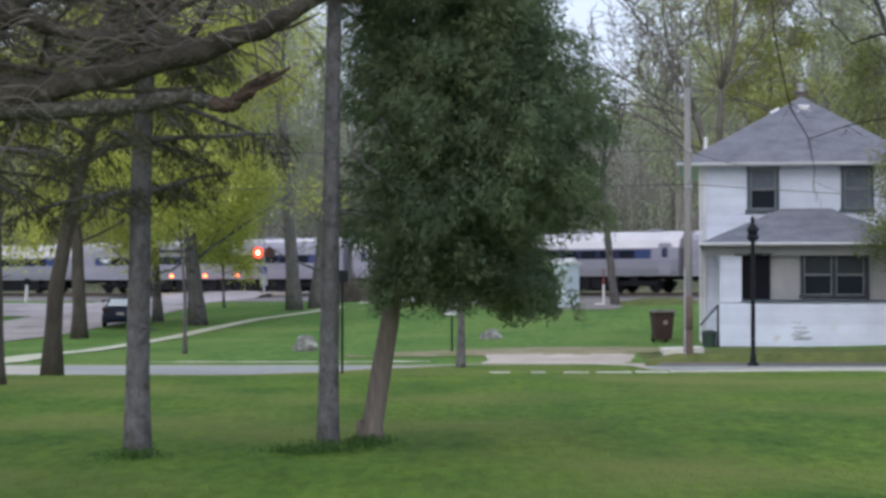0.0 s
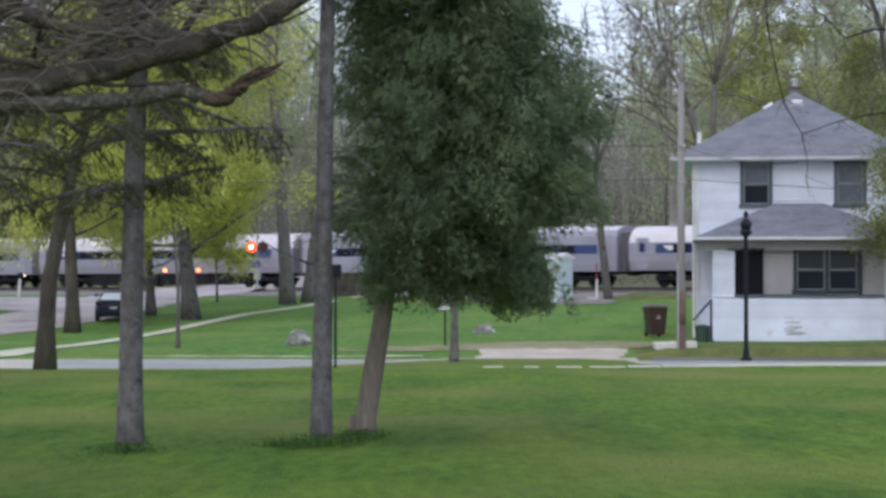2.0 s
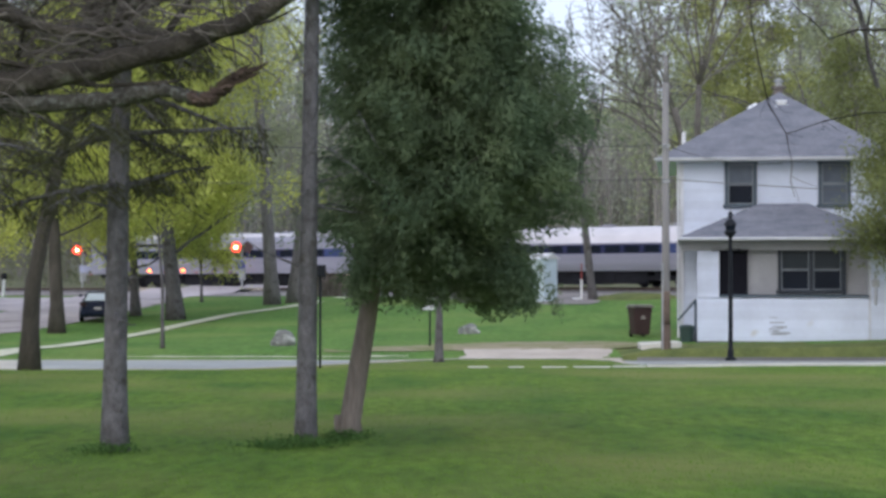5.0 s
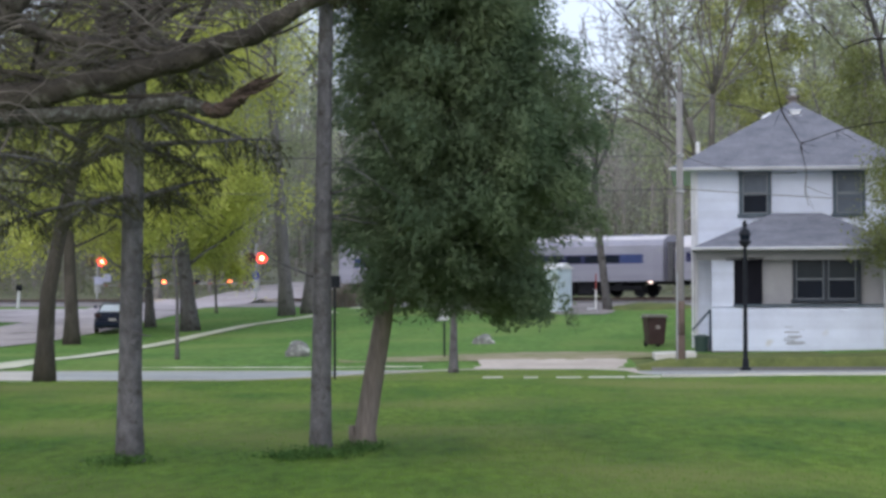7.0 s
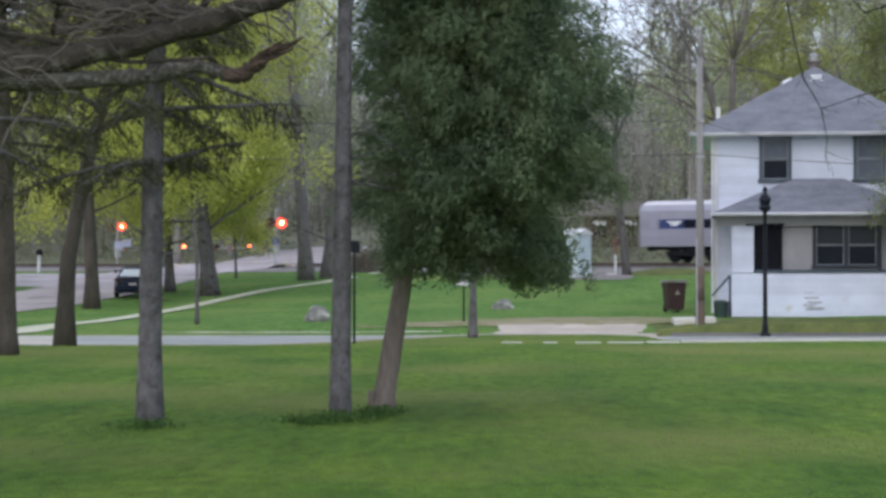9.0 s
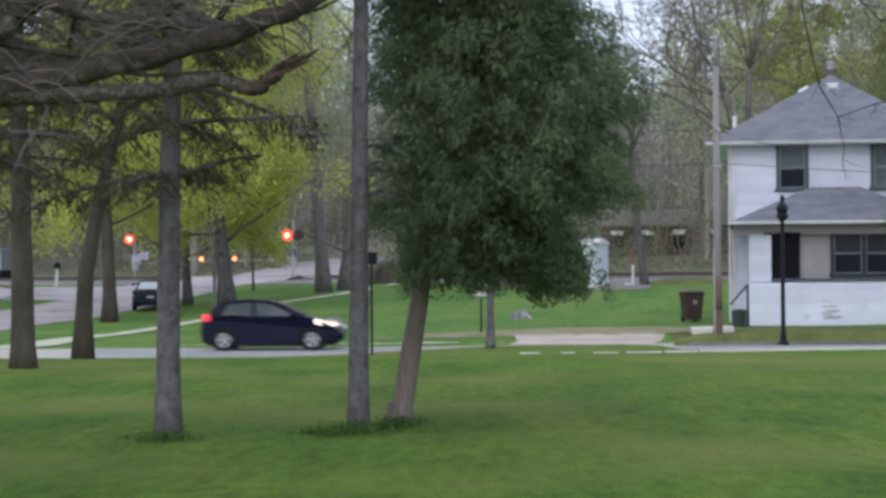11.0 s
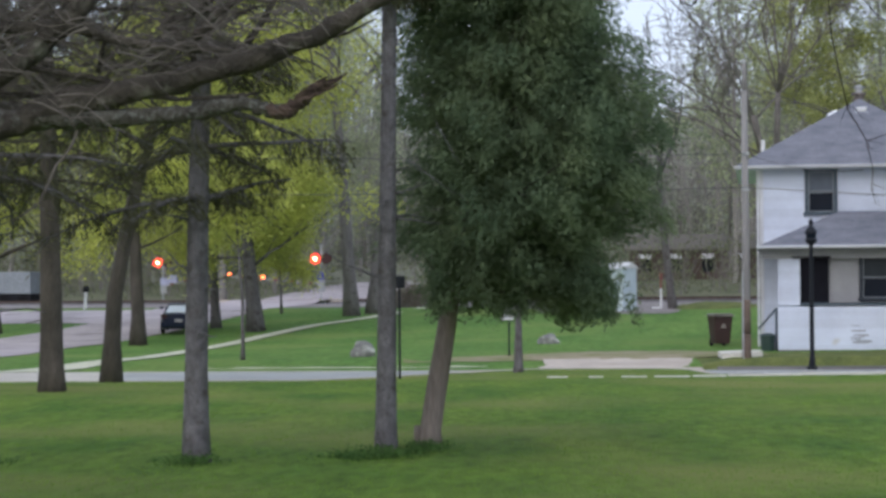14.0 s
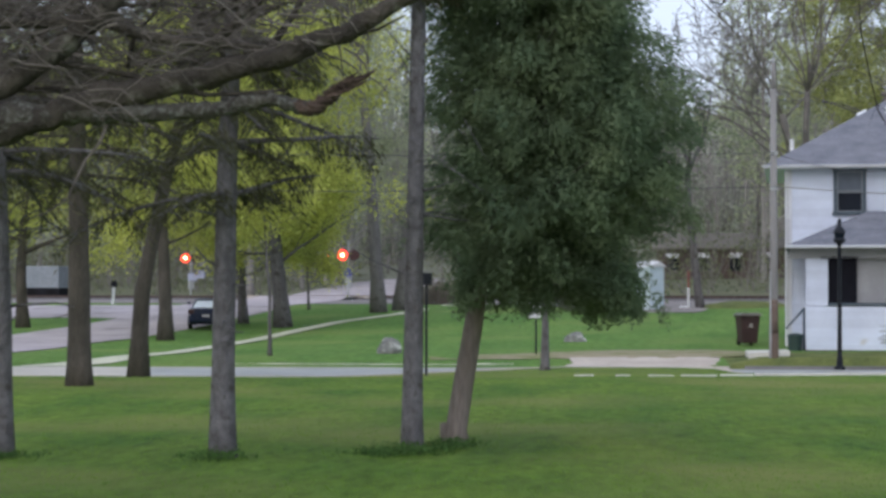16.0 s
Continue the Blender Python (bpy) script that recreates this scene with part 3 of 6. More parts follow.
        part("coupler", boxes((min(e * L, e * (L + 0.26)), max(e * L, e * (L + 0.43)), -0.18, 0.18, 0.72 + r, 1.02 + r)), M["under"], c)
        truck = part("truck", boxes((e * 9.2 - 1.7, e * 9.2 + 1.7, -1.15, -0.95, 0.42 + r, 0.72 + r), (e * 9.2 - 1.7, e * 9.2 + 1.7, 0.95, 1.15, 0.42 + r, 0.72 + r),
                                    (e * 9.2 - 0.3, e * 9.2 + 0.3, -1.2, 1.2, 0.4 + r, 1.0 + r), bevel=0.03), M["under"], c, "dark steel bogie frame")
        for w in (-1.3, 1.3):
            for y in (-0.76, 0.76):
                bm = bmesh.new()
                rod(bm, (e * 9.2 + w, y - 0.07, 0.45 + r), (e * 9.2 + w, y + 0.07, 0.45 + r), 0.45, n=20)
                part("wheel", bm, M["under"], truck)
    rng = random.Random(40 + k)
    x = -7.3
    while x < 6.6:
        w = rng.uniform(1.2, 2.8)
        part("equipment_box", boxes((x, x + w, -1.25, 1.25, rng.uniform(0.10, 0.30) + r, 1.02 + r), bevel=0.02), M["under"], c)
        x += w + rng.uniform(0.05, 0.25)
    part("centre_sill", boxes((-L, L, -0.5, 0.5, 0.8 + r, 1.05 + r)), M["under"], c)
    for i in range(5):
        x = -10 + 5 * i
        part("roof_vent", boxes((x - 0.3, x + 0.3, -0.35, 0.35, 3.78 + r, 3.90 + r), bevel=0.02), M["roofgrey"], c)
    if k == 0:
        # glowing bead added for a bright spark whose source is unknown
        part("step_lamp", lathe([(0.02, -0.09), (0.13, -0.04), (0.13, 0.04), (0.02, 0.09)], 12, Matrix.Translation((L - 0.9, -1.5, 0.90 + r))), M["headlight"], c, "glowing bead low on the coach side")
    part("marker_light", rods(((-L - 0.02, -1.2, 3.3 + r), (-L - 0.09, -1.2, 3.3 + r), 0.07)), M["lens"], c)
    return c


COACHES = [(k, coach(k, k in (1, 3))) for k in range(5)]

# ---------------------------------------------------------------- house
def house():
    h = thing("house", pose(8.84, 65.0, -0.04, 0, 0, -7.4), "white clapboard two-storey house with a hipped grey shingle roof", "house")
    W, D = 6.75, 7.5   # main block; its left wall stands half a metre left of the porch front
    x0, x1, y0 = -0.55, 6.2, 2.4
    ey = 6.02
    wall = part("wall", boxes((x0 + 0.06, x1 - 0.06, y0 + 0.06, y0 + D, -0.3, ey)), M["siding"], h, "white painted clapboard walls")
    part("foundation", boxes((x0 + 0.02, x1 - 0.02, y0 + 0.02, y0 + D + 0.02, -0.4, 0.12)), M["cream"], h)

    def boards(parent, xa, xb, z0, z1, y, holes=(), pitch=0.137):
        z = z0
        while z < z1 - 0.02:
            top = min(z + pitch, z1)
            spans = [(xa, xb)]
            for ha, hb, hz0, hz1 in holes:
                if top > hz0 + 0.02 and z < hz1 - 0.02:
                    spans = [s for a, b in spans for s in ((a, min(b, ha)), (max(a, hb), b)) if s[1] - s[0] > 0.02]
            for a, b in spans:
                bm = bmesh.new()
                q = [bm.verts.new(p) for p in ((a, y - 0.040, z), (b, y - 0.040, z), (b, y - 0.004, top), (a, y - 0.004, top), (a, y + 0.01, z), (b, y + 0.01, z), (b, y + 0.01, top), (a, y + 0.01, top))]
                for ff in ((0, 1, 2, 3), (5, 4, 7, 6), (4, 5, 1, 0), (3, 2, 6, 7), (4, 0, 3, 7), (1, 5, 6, 2)):
                    bm.faces.new([q[i] for i in ff])
                part("board", bm, M["siding"], parent)
            z += pitch

    up_win = [(0.92, 1.98), (3.98, 5.04)]
    boards(wall, x0, x1, 0.12, ey, y0 + 0.06, [(a, b, 4.42, 5.94) for a, b in up_win])
    for x in (x0, x1 - 0.12):
        part("corner_board", boxes((x, x + 0.12, y0 - 0.02, y0 + 0.10, 0.0, ey)), M["trim"], wall)

    def window(xa, xb, z0, z1, y, double=False, trim="wintrim", blind=False):
        w = part("window", boxes((xa, xb, y + 0.03, y + 0.07, z0, z1)), M["black"], h, "double-hung sash window with blue-grey trim")
        t = 0.11
        for n, r in (("jamb", (xa, xa + t, y - 0.05, y + 0.05, z0, z1)), ("jamb", (xb - t, xb, y - 0.05, y + 0.05, z0, z1)),
                     ("head_trim", (xa - 0.03, xb + 0.03, y - 0.06, y + 0.05, z1 - t, z1 + 0.03)), ("window_sill", (xa - 0.05, xb + 0.05, y - 0.10, y + 0.05, z0 - 0.03, z0 + 0.07))):
            part(n, boxes(r, bevel=0.01), M[trim], w)
        mid = (z0 + z1) / 2 - 0.02
        parts = [(xa + t, xb - t)] if not double else [(xa + t, (xa + xb) / 2 - 0.07), ((xa + xb) / 2 + 0.07, xb - t)]
        if double:
            part("mullion", boxes(((xa + xb) / 2 - 0.07, (xa + xb) / 2 + 0.07, y - 0.05, y + 0.05, z0, z1)), M[trim], w)
        for a, b in parts:
            for q0, q1, dy in ((z0 + 0.07, mid, 0.0), (mid, z1 - t, -0.02)):
                s = 0.03 if double else 0.045
                part("sash", boxes((a, a + s, y + dy - 0.015, y + dy + 0.03, q0, q1), (b - s, b, y + dy - 0.015, y + dy + 0.03, q0, q1),
                                   (a + s, b - s, y + dy - 0.015, y + dy + 0.03, q0, q0 + s), (a + s, b - s, y + dy - 0.015, y + dy + 0.03, q1 - s, q1)), M["sash"], w)
                part("pane", boxes((a + s, b - s, y + dy + 0.005, y + dy + 0.012, q0 + s, q1 - s)), M["pane_pale"] if blind or q0 > mid - 0.1 and not double else M["pane"] if q0 < mid - 0.1 else M["pane_dim"], w)
        return w

    M["pane_pale"] = mat("pane_with_blind", (0.115, 0.135, 0.165), (0.085, 0.10, 0.125), 1.5, 0.2, fine=0.1, spec=0.12)
    M["pane_dim"] = mat("dim_pane", (0.030, 0.037, 0.045), (0.023, 0.029, 0.036), 1.5, 0.2, fine=0.1, spec=0.12)
    for a, b in up_win:
        window(a, b, 4.45, 5.97, y0 + 0.03, blind=a > 3)

    # hipped roof
    def hip(name, xa, xb, ya, yb, ze, apex, ridge, thick=0.09):
        bm = bmesh.new()
        (ax, ay, az) = apex
        lo = [bm.verts.new(p) for p in ((xa, ya, ze), (xb, ya, ze), (xb, yb, ze), (xa, yb, ze))]
        r0, r1 = bm.verts.new((ax - ridge[0] / 2, ay - ridge[1] / 2, az)), bm.verts.new((ax + ridge[0] / 2, ay + ridge[1] / 2, az))
        bm.faces.new((lo[0], lo[1], r1, r0)) if ridge[0] else bm.faces.new((lo[0], lo[1], r0))
        if ridge[0]:
            bm.faces.new((lo[1], lo[2], r1)), bm.faces.new((lo[2], lo[3], r0, r1)), bm.faces.new((lo[3], lo[0], r0))
        else:
            bm.faces.new((lo[1], lo[2], r1, r0)), bm.faces.new((lo[2], lo[3], r1)), bm.faces.new((lo[3], lo[0], r0, r1))
        bot = [bm.verts.new((v.co.x, v.co.y, ze - thick)) for v in lo]
        for i in range(4):
            bm.faces.new((lo[i], bot[i], bot[(i + 1) % 4], lo[(i + 1) % 4]))
        bm.faces.new(bot[::-1])
        return part(name, bm, M["shingle"], h, "grey asphalt shingle hipped roof")

    o = 0.5
    roof = hip("roof", x0 - o - 0.28, x1 + o, y0 - o, y0 + D + o, ey + 0.02, ((x0 + x1) / 2 + 0.05, y0 + D / 2, 8.56), (0, 0.75))
    part("fascia", boxes((x0 - o - 0.30, x1 + o + 0.02, y0 - o - 0.03, y0 - o, ey - 0.075, ey + 0.03)), M["trim"], roof)
    g = part("gutter", prism([(y0 - o - 0.12, ey - 0.04), (y0 - o - 0.14, ey + 0.02), (y0 - o - 0.155, ey + 0.02), (y0 - o - 0.13, ey - 0.06), (y0 - o - 0.03, ey - 0.06), (y0 - o - 0.03, ey - 0.04)], x0 - o - 0.34, x1 + o + 0.05), M["trim"], roof, "white metal gutter")
    part("soffit", boxes((x0 - o - 0.28, x1 + o, y0 - o, y0 + 0.05, ey - 0.09, ey - 0.074)), M["trim"], roof)
    part("soffit", boxes((x0 - o - 0.28, x0 + 0.02, y0 + 0.05, y0 + D + o, ey - 0.09, ey - 0.074)), M["trim"], roof)
    part("chimney", boxes((2.72, 3.02, y0 + 3.6, y0 + 3.95, 8.1, 8.72), (2.62, 3.12, y0 + 3.5, y0 + 4.05, 8.72, 8.79), bevel=0.01), M["brick"], roof, "small brick chimney")
    part("chimney_pipe", lathe([(0.12, 8.77), (0.12, 8.95), (0.17, 8.96), (0.17, 9.02), (0.05, 9.07)], 12, Matrix.Translation((2.87, y0 + 3.78, 0))), M["galv"], roof)
    part("roof_vent", boxes((2.76, 3.06, y0 + 2.6, y0 + 2.85, 7.95, 8.16), (2.72, 3.10, y0 + 2.55, y0 + 2.9, 8.14, 8.2), (2.70, 2.75, y0 + 2.5, y0 + 2.6, 7.9, 8.02), (3.07, 3.12, y0 + 2.5, y0 + 2.6, 7.9, 8.02), bevel=0.012), M["brightwhite"], roof, "white metal roof vent")
    part("roof_patch", rods(((1.76, y0 + 2.38, 7.90), (2.06, y0 + 2.66, 8.08), 0.06, 0.05), n=8), M["brightwhite"], roof)
    part("vent_pipe", rods(((-0.42, y0 + 0.9, 5.9), (-0.42, y0 + 0.9, 7.0), 0.075)), M["metal_white"], h, "white plastic vent pipe")
    part("downspout", boxes((x0 - 0.10, x0 - 0.02, y0 - 0.08, y0, 0.1, ey - 0.1), bevel=0.01), M["trim"], h)

    # porch, closed by a low clapboard wall, with a hipped roof of its own
    pz, pt = 3.32, 1.47
    pw = part("porch_wall", boxes((0.03, 5.40, 0.04, 0.16, -0.25, pt), (0.03, 0.15, 0.04, y0, -0.25, pt), (5.28, 5.40, 0.04, y0, -0.25, pt)), M["siding"], h, "white clapboard porch wall with scuffed paint")
    boards(pw, 0.0, 5.39, 0.05, pt - 0.02, 0.04)
    part("foundation", boxes((-0.03, 5.42, -0.02, 0.2, -0.3, 0.05), bevel=0.01), M["footing"], h, "dark brown porch footing")
    part("porch_sill", boxes((0.68, 5.40, -0.05, 0.2, pt - 0.01, pt + 0.07), bevel=0.01), M["wintrim"], h)
    for xa, xb in ((0.0, 0.70),):
        col = part("porch_pillar", boxes((xa + 0.02, xb - 0.02, 0.05, 0.35, pt, 2.95)), M["siding"], h, "white clapboard pillar")
        boards(col, xa, xb, pt, 2.95, 0.04)
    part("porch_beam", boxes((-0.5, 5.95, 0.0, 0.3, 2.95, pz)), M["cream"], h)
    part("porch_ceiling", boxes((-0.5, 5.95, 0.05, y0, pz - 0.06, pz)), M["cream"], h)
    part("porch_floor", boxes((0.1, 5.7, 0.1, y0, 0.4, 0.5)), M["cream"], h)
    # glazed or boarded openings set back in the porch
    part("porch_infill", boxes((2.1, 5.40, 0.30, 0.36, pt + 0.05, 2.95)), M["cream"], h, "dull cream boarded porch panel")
    part("dark_screen", boxes((0.68, 1.60, 0.16, 0.2, pt + 0.05, 2.98), (0.46, 1.66, 0.0, 0.06, 2.93, 3.03), (1.40, 1.46, 0.13, 0.17, 1.85, 2.15)), M["darkscreen"], h, "near-black porch screen")
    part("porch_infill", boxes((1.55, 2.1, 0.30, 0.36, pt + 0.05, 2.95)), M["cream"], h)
    window(2.56, 4.66, 1.62, 3.08, 0.24, True, "darktrim")
    part("storm_edge", boxes((4.62, 4.70, 0.1, 0.3, pt, 3.0)), M["darktrim"], h)
    proof = hip("porch_roof", -0.62, 6.15, -0.55, y0 + 3.4, pz + 0.02, (2.82, y0 - 0.3, 4.53), (1.6, 0))
    part("fascia", boxes((-0.64, 6.17, -0.58, -0.55, pz - 0.07, pz + 0.03)), M["trim"], proof)
    part("gutter", boxes((-0.66, 6.2, -0.66, -0.585, pz - 0.035, pz + 0.03), bevel=0.012), M["trim"], proof, "white metal gutter")
    # side stair with rail
    st = part("stair", boxes((-0.5, 0.0, 0.9, 2.3, 0.0, 0.17), (-0.35, 0.0, 0.9, 2.3, 0.17, 0.34), (-0.2, 0.0, 0.9, 2.3, 0.34, 0.5)), M["cream"], h)
    part("handrail", rods(((-0.05, 0.9, 1.35), (-0.62, 0.9, 0.7), 0.035), ((-0.05, 0.9, 0.0), (-0.05, 0.9, 1.38), 0.04)), M["wintrim"], h, "blue-grey stair handrail")
    annex = part("annex_wall", boxes((5.44, 7.4, 0.12, 3.0, -0.2, 3.2)), M["siding"], h)
    boards(annex, 5.43, 7.4, 0.05, 3.2, 0.10)
    part("corner_board", boxes((5.40, 5.46, 0.03, 0.12, 0.05, 3.2)), M["trim"], annex)
    part("meter_box", boxes((5.50, 5.72, -0.02, 0.07, 1.78, 2.02), (5.58, 5.64, 0.0, 0.07, 1.2, 1.78), bevel=0.01), M["galv"], h)
    rng = random.Random(8)
    for i in range(18):
        a, b, z = 2.25 + rng.uniform(0, 0.35), rng.uniform(0.15, 0.6), rng.uniform(0.2, 0.8)
        y = -0.001 + 0.036 * (((z - 0.05) / 0.137) % 1)   # on the slope of its board
        part("scuff", boxes((a, a + b, y - 0.004, y + 0.012, z, z + rng.uniform(0.015, 0.05))), M["scuff"], pw, "worn grey paint")
    return h


house()

# ---------------------------------------------------------------- street furniture
def street_lamp():
    s = thing("street_lamp", pose(8.04, 52.76, land(8.04, 52.76)), "black cast-iron street lamp with a lantern head", "street lamp")
    up = Matrix.Translation((0, 0, 0.225))
    part("plinth", lathe([(0.32, -0.1), (0.30, 0.20), (0.24, 0.225)], 16), M["street"], s, "low grey concrete plinth")
    part("base", lathe([(0.15, 0), (0.15, 0.07), (0.09, 0.11), (0.08, 0.30), (0.062, 0.34)], 14, up), M["black"], s)
    part("post", lathe([(0.062, 0.3), (0.05, 3.2), (0.07, 3.22), (0.07, 3.3)], 14, up), M["black"], s)
    head = part("lantern", lathe([(0.06, 3.22), (0.13, 3.28), (0.17, 3.34), (0.16, 3.36), (0.13, 3.40)], 14, up), M["black"], s)
    part("globe", lathe([(0.12, 3.40), (0.14, 3.5), (0.13, 3.58), (0.10, 3.62)], 14, up), M["pane"], head, "dark glass globe")
    part("cap", lathe([(0.17, 3.52), (0.16, 3.56), (0.10, 3.66), (0.05, 3.70), (0.045, 3.76), (0.07, 3.80), (0.02, 3.9)], 14, up), M["black"], head)
    return s


street_lamp()


def utility_pole():
    p = thing("utility_pole", pose(7.32, 60.75, -0.15), "weathered grey wooden utility pole", "utility pole")
    part("post", rods(((0, 0, -0.5), (0, 0, 8.0), 0.135, 0.09), ((0, 0, 7.9), (0, 0, 8.8), 0.075, 0.06), n=14), M["polewood"], p, smooth=True)
    part("pole_foot", rods(((0, 0, -0.4), (0, 0, 0.75), 0.147, 0.140), ((0, 0, 0.75), (0, 0, 1.75), 0.138, 0.128), n=14), M["polefoot"], p, "dark creosoted foot", smooth=True)
    part("ground_pipe", rods(((-0.11, -0.10, 0), (-0.11, -0.10, 2.6), 0.025)), M["galv"], p)
    part("bracket", boxes((-0.12, 0.12, -0.13, -0.10, 5.0, 5.12)), M["galv"], p)
    part("bracket", boxes((-0.12, 0.12, -0.13, -0.10, 6.05, 6.15)), M["galv"], p)
    part("insulator", lathe([(0.04, 8.8), (0.06, 8.86), (0.03, 8.94)], 10), M["galv"], p)
    return p


utility_pole()


def wire(a, b, sag, r=0.012, n=14):
    a, b = Vector(a), Vector(b)
    pts = [a.lerp(b, i / n) - Vector((0, 0, sag * 4 * (i / n) * (1 - i / n))) for i in range(n + 1)]
    side = (b - a).cross(Vector((0, 0, 1))).normalized() * r
    up = Vector((0, 0, r))
    verts = [p + o for p in pts for o in (side, up, -side, -up)]
    faces = [(4 * i + k, 4 * i + (k + 1) % 4, 4 * i + 4 + (k + 1) % 4, 4 * i + 4 + k) for i in range(n) for k in range(4)]
    tagged(mesh_ob("power_line", verts, faces, M["wire"]), "thin dark overhead cable from the pole", "cable", "overhead cables")


wire((7.32, 60.6, 4.95), (40, 60.6, 4.6), 0.5)
wire((7.32, 60.6, 4.95), (-40, 60.6, 6.5), 0.7)
wire((7.32, 60.6, 5.95), (-40, 62, 7.6), 0.6)
wire((7.32, 60.6, 5.95), (12.2, 67.4, 5.9), 0.25)


def trash_cart():
    c = thing("wheeled_bin", pose(7.42, 68.9, land(7.42, 68.9), 0, 0, 12), "dark brown wheeled plastic refuse bin", "wheeled bin")
    bm = bmesh.new()
    box(bm, -0.33, 0.33, -0.37, 0.37, 0.08, 1.0)
    for vtx in bm.verts:
        k = 0.78 if vtx.co.z < 0.5 else 1.0
        vtx.co.x *= k
        vtx.co.y *= k
    bmesh.ops.bevel(bm, geom=list(bm.edges), offset=0.03, segments=2, affect='EDGES')
    part("tub", bm, M["brown"], c)
    part("lid", boxes((-0.38, 0.38, -0.45, 0.42, 1.0, 1.05), (-0.32, 0.32, -0.38, 0.36, 1.05, 1.10), bevel=0.02), M["lid"], c, "brown lid coloured paler for its sheen")
    part("handle", rods(((-0.3, 0.46, 0.98), (0.3, 0.46, 0.98), 0.02)), M["black"], c)
    for x in (-0.22, 0.22):
        part("wheel", rods(((x - 0.03, 0.30, 0.13), (x + 0.03, 0.30, 0.13), 0.13), n=16), M["tyre"], c)
    part("emblem", boxes((-0.08, 0.08, -0.372, -0.36, 0.62, 0.66), (-0.05, 0.05, -0.374, -0.36, 0.69, 0.73)), M["greymark"], c)


trash_cart()


def green_bin():
    b = thing("plastic_tub", pose(8.55, 65.4, -0.03), "small dark green plastic tub with a lid", "tub")
    part("tub", lathe([(0.20, 0), (0.24, 0.46)], 16), M["darkgreen"], b)
    part("lid", lathe([(0.26, 0.46), (0.26, 0.50), (0.12, 0.56)], 16), M["darkgreen"], b)


green_bin()


def boulder(x, y, sx, sy, sz, seed):
    bm = bmesh.new()
    bmesh.ops.create_icosphere(bm, subdivisions=3, radius=1)
    for vtx in bm.verts:
        d = 1 + 0.28 * noise.noise(vtx.co * 1.3 + Vector((seed, 0, 0))) + 0.08 * noise.noise(vtx.co * 4 + Vector((0, seed, 0)))
        vtx.co = Vector((vtx.co.x * sx * d, vtx.co.y * sy * d, max(vtx.co.z * sz * d, -0.35 * sz)))
    ob = part("boulder", bm, M["rock"], None, smooth=False)
    ob.location = (x, y, land(x, y) + 0.3 * sz)
    tagged(ob, "rough pale grey boulder on the lawn", "boulder", "boulders on the lawn")


boulder(-4.45, 65.7, 0.37, 0.30, 0.44, 2.0)
boulder(1.75, 73.5, 0.38, 0.30, 0.26, 7.0)


def sign_post(x, y, h, lab, plate):
    s = thing("sign_post", pose(x, y, land(x, y)), lab, "sign post")
    part("post", boxes((-0.03, 0.03, -0.02, 0.02, -0.2, h), bevel=0.005), M["black"], s)
    if plate:
        part("sign_plate", boxes((-0.24, 0.14, -0.04, -0.025, h - 0.45, h + 0.05), bevel=0.004), M["signwhite"], s, "plain white sign back")
    else:
        part("sign_plate", boxes((-0.14, 0.14, -0.12, 0.12, h - 0.1, h + 0.2), bevel=0.02), M["black"], s, "dark box at the post's head")


sign_post(-2.49, 50.3, 2.35, "thin dark steel post beside the street", False)
sign_post(0.28, 63.9, 1.6, "thin dark post with a small white plate", True)


def relay_shelter():
    s = thing("relay_cabinet", pose(5.42, 95.0, 1.1, 0, 0, -36), "pale blue-grey metal railway equipment cabinet", "equipment cabinet")
    part("body", boxes((-0.75, 0.75, -0.6, 0.6, 0, 2.0), bevel=0.02), M["shelter"], s)
    part("roof", prism([(-0.7, 2.0), (0, 2.28), (0.7, 2.0)], -0.85, 0.85), M["metal_white"], s)
    part("door", boxes((-0.4, 0.4, -0.63, -0.6, 0.1, 1.85), bevel=0.01), M["shelter"], s)
    part("vent", boxes((0.5, 0.68, -0.62, -0.6, 1.4, 1.7)), M["galv"], s)


relay_shelter()


def grass_mound():
    """A low hump of long grass between the lawn and the gravel."""
    v, f = sheet(steps(-1, 1, 24), steps(-1, 1, 20), lambda x, y: 0)
    out = []
    for x, y, z in v:
        h = max(0.0, 1 - (x * x + y * y) * (1 + 0.5 * noise.noise((x * 2, y * 2, 4))))
        px, py = 10.3 + 2.3 * x, 95.6 + 2.6 * y
        out.append((px, py, land(px, py) - 0.02 + 0.26 * h ** 0.7 * (1 + 0.35 * noise.noise((px * 2.1, py * 1.3, 1)))))
    tagged(mesh_ob("ground_mound", out, f, M["verge"], smooth=True), "low hump of long olive grass", "grass mound", kind="structure")


grass_mound()


def marker_pipe():
    s = thing("marker_pipe", pose(7.5, 95.0, 1.2), "white bent vent pipe beside the gravel road", "pipe")
    part("upright", rods(((0, 0, -0.1), (0, 0, 0.95), 0.055)), M["metal_white"], s)
    part("foot", rods(((0, 0, 0.04), (-0.42, 0, 0.04), 0.05)), M["metal_white"], s)
    part("cap", rods(((0, 0, 0.95), (0, 0, 1.7), 0.035)), M["signred"], s, "red upper tube")


marker_pipe()


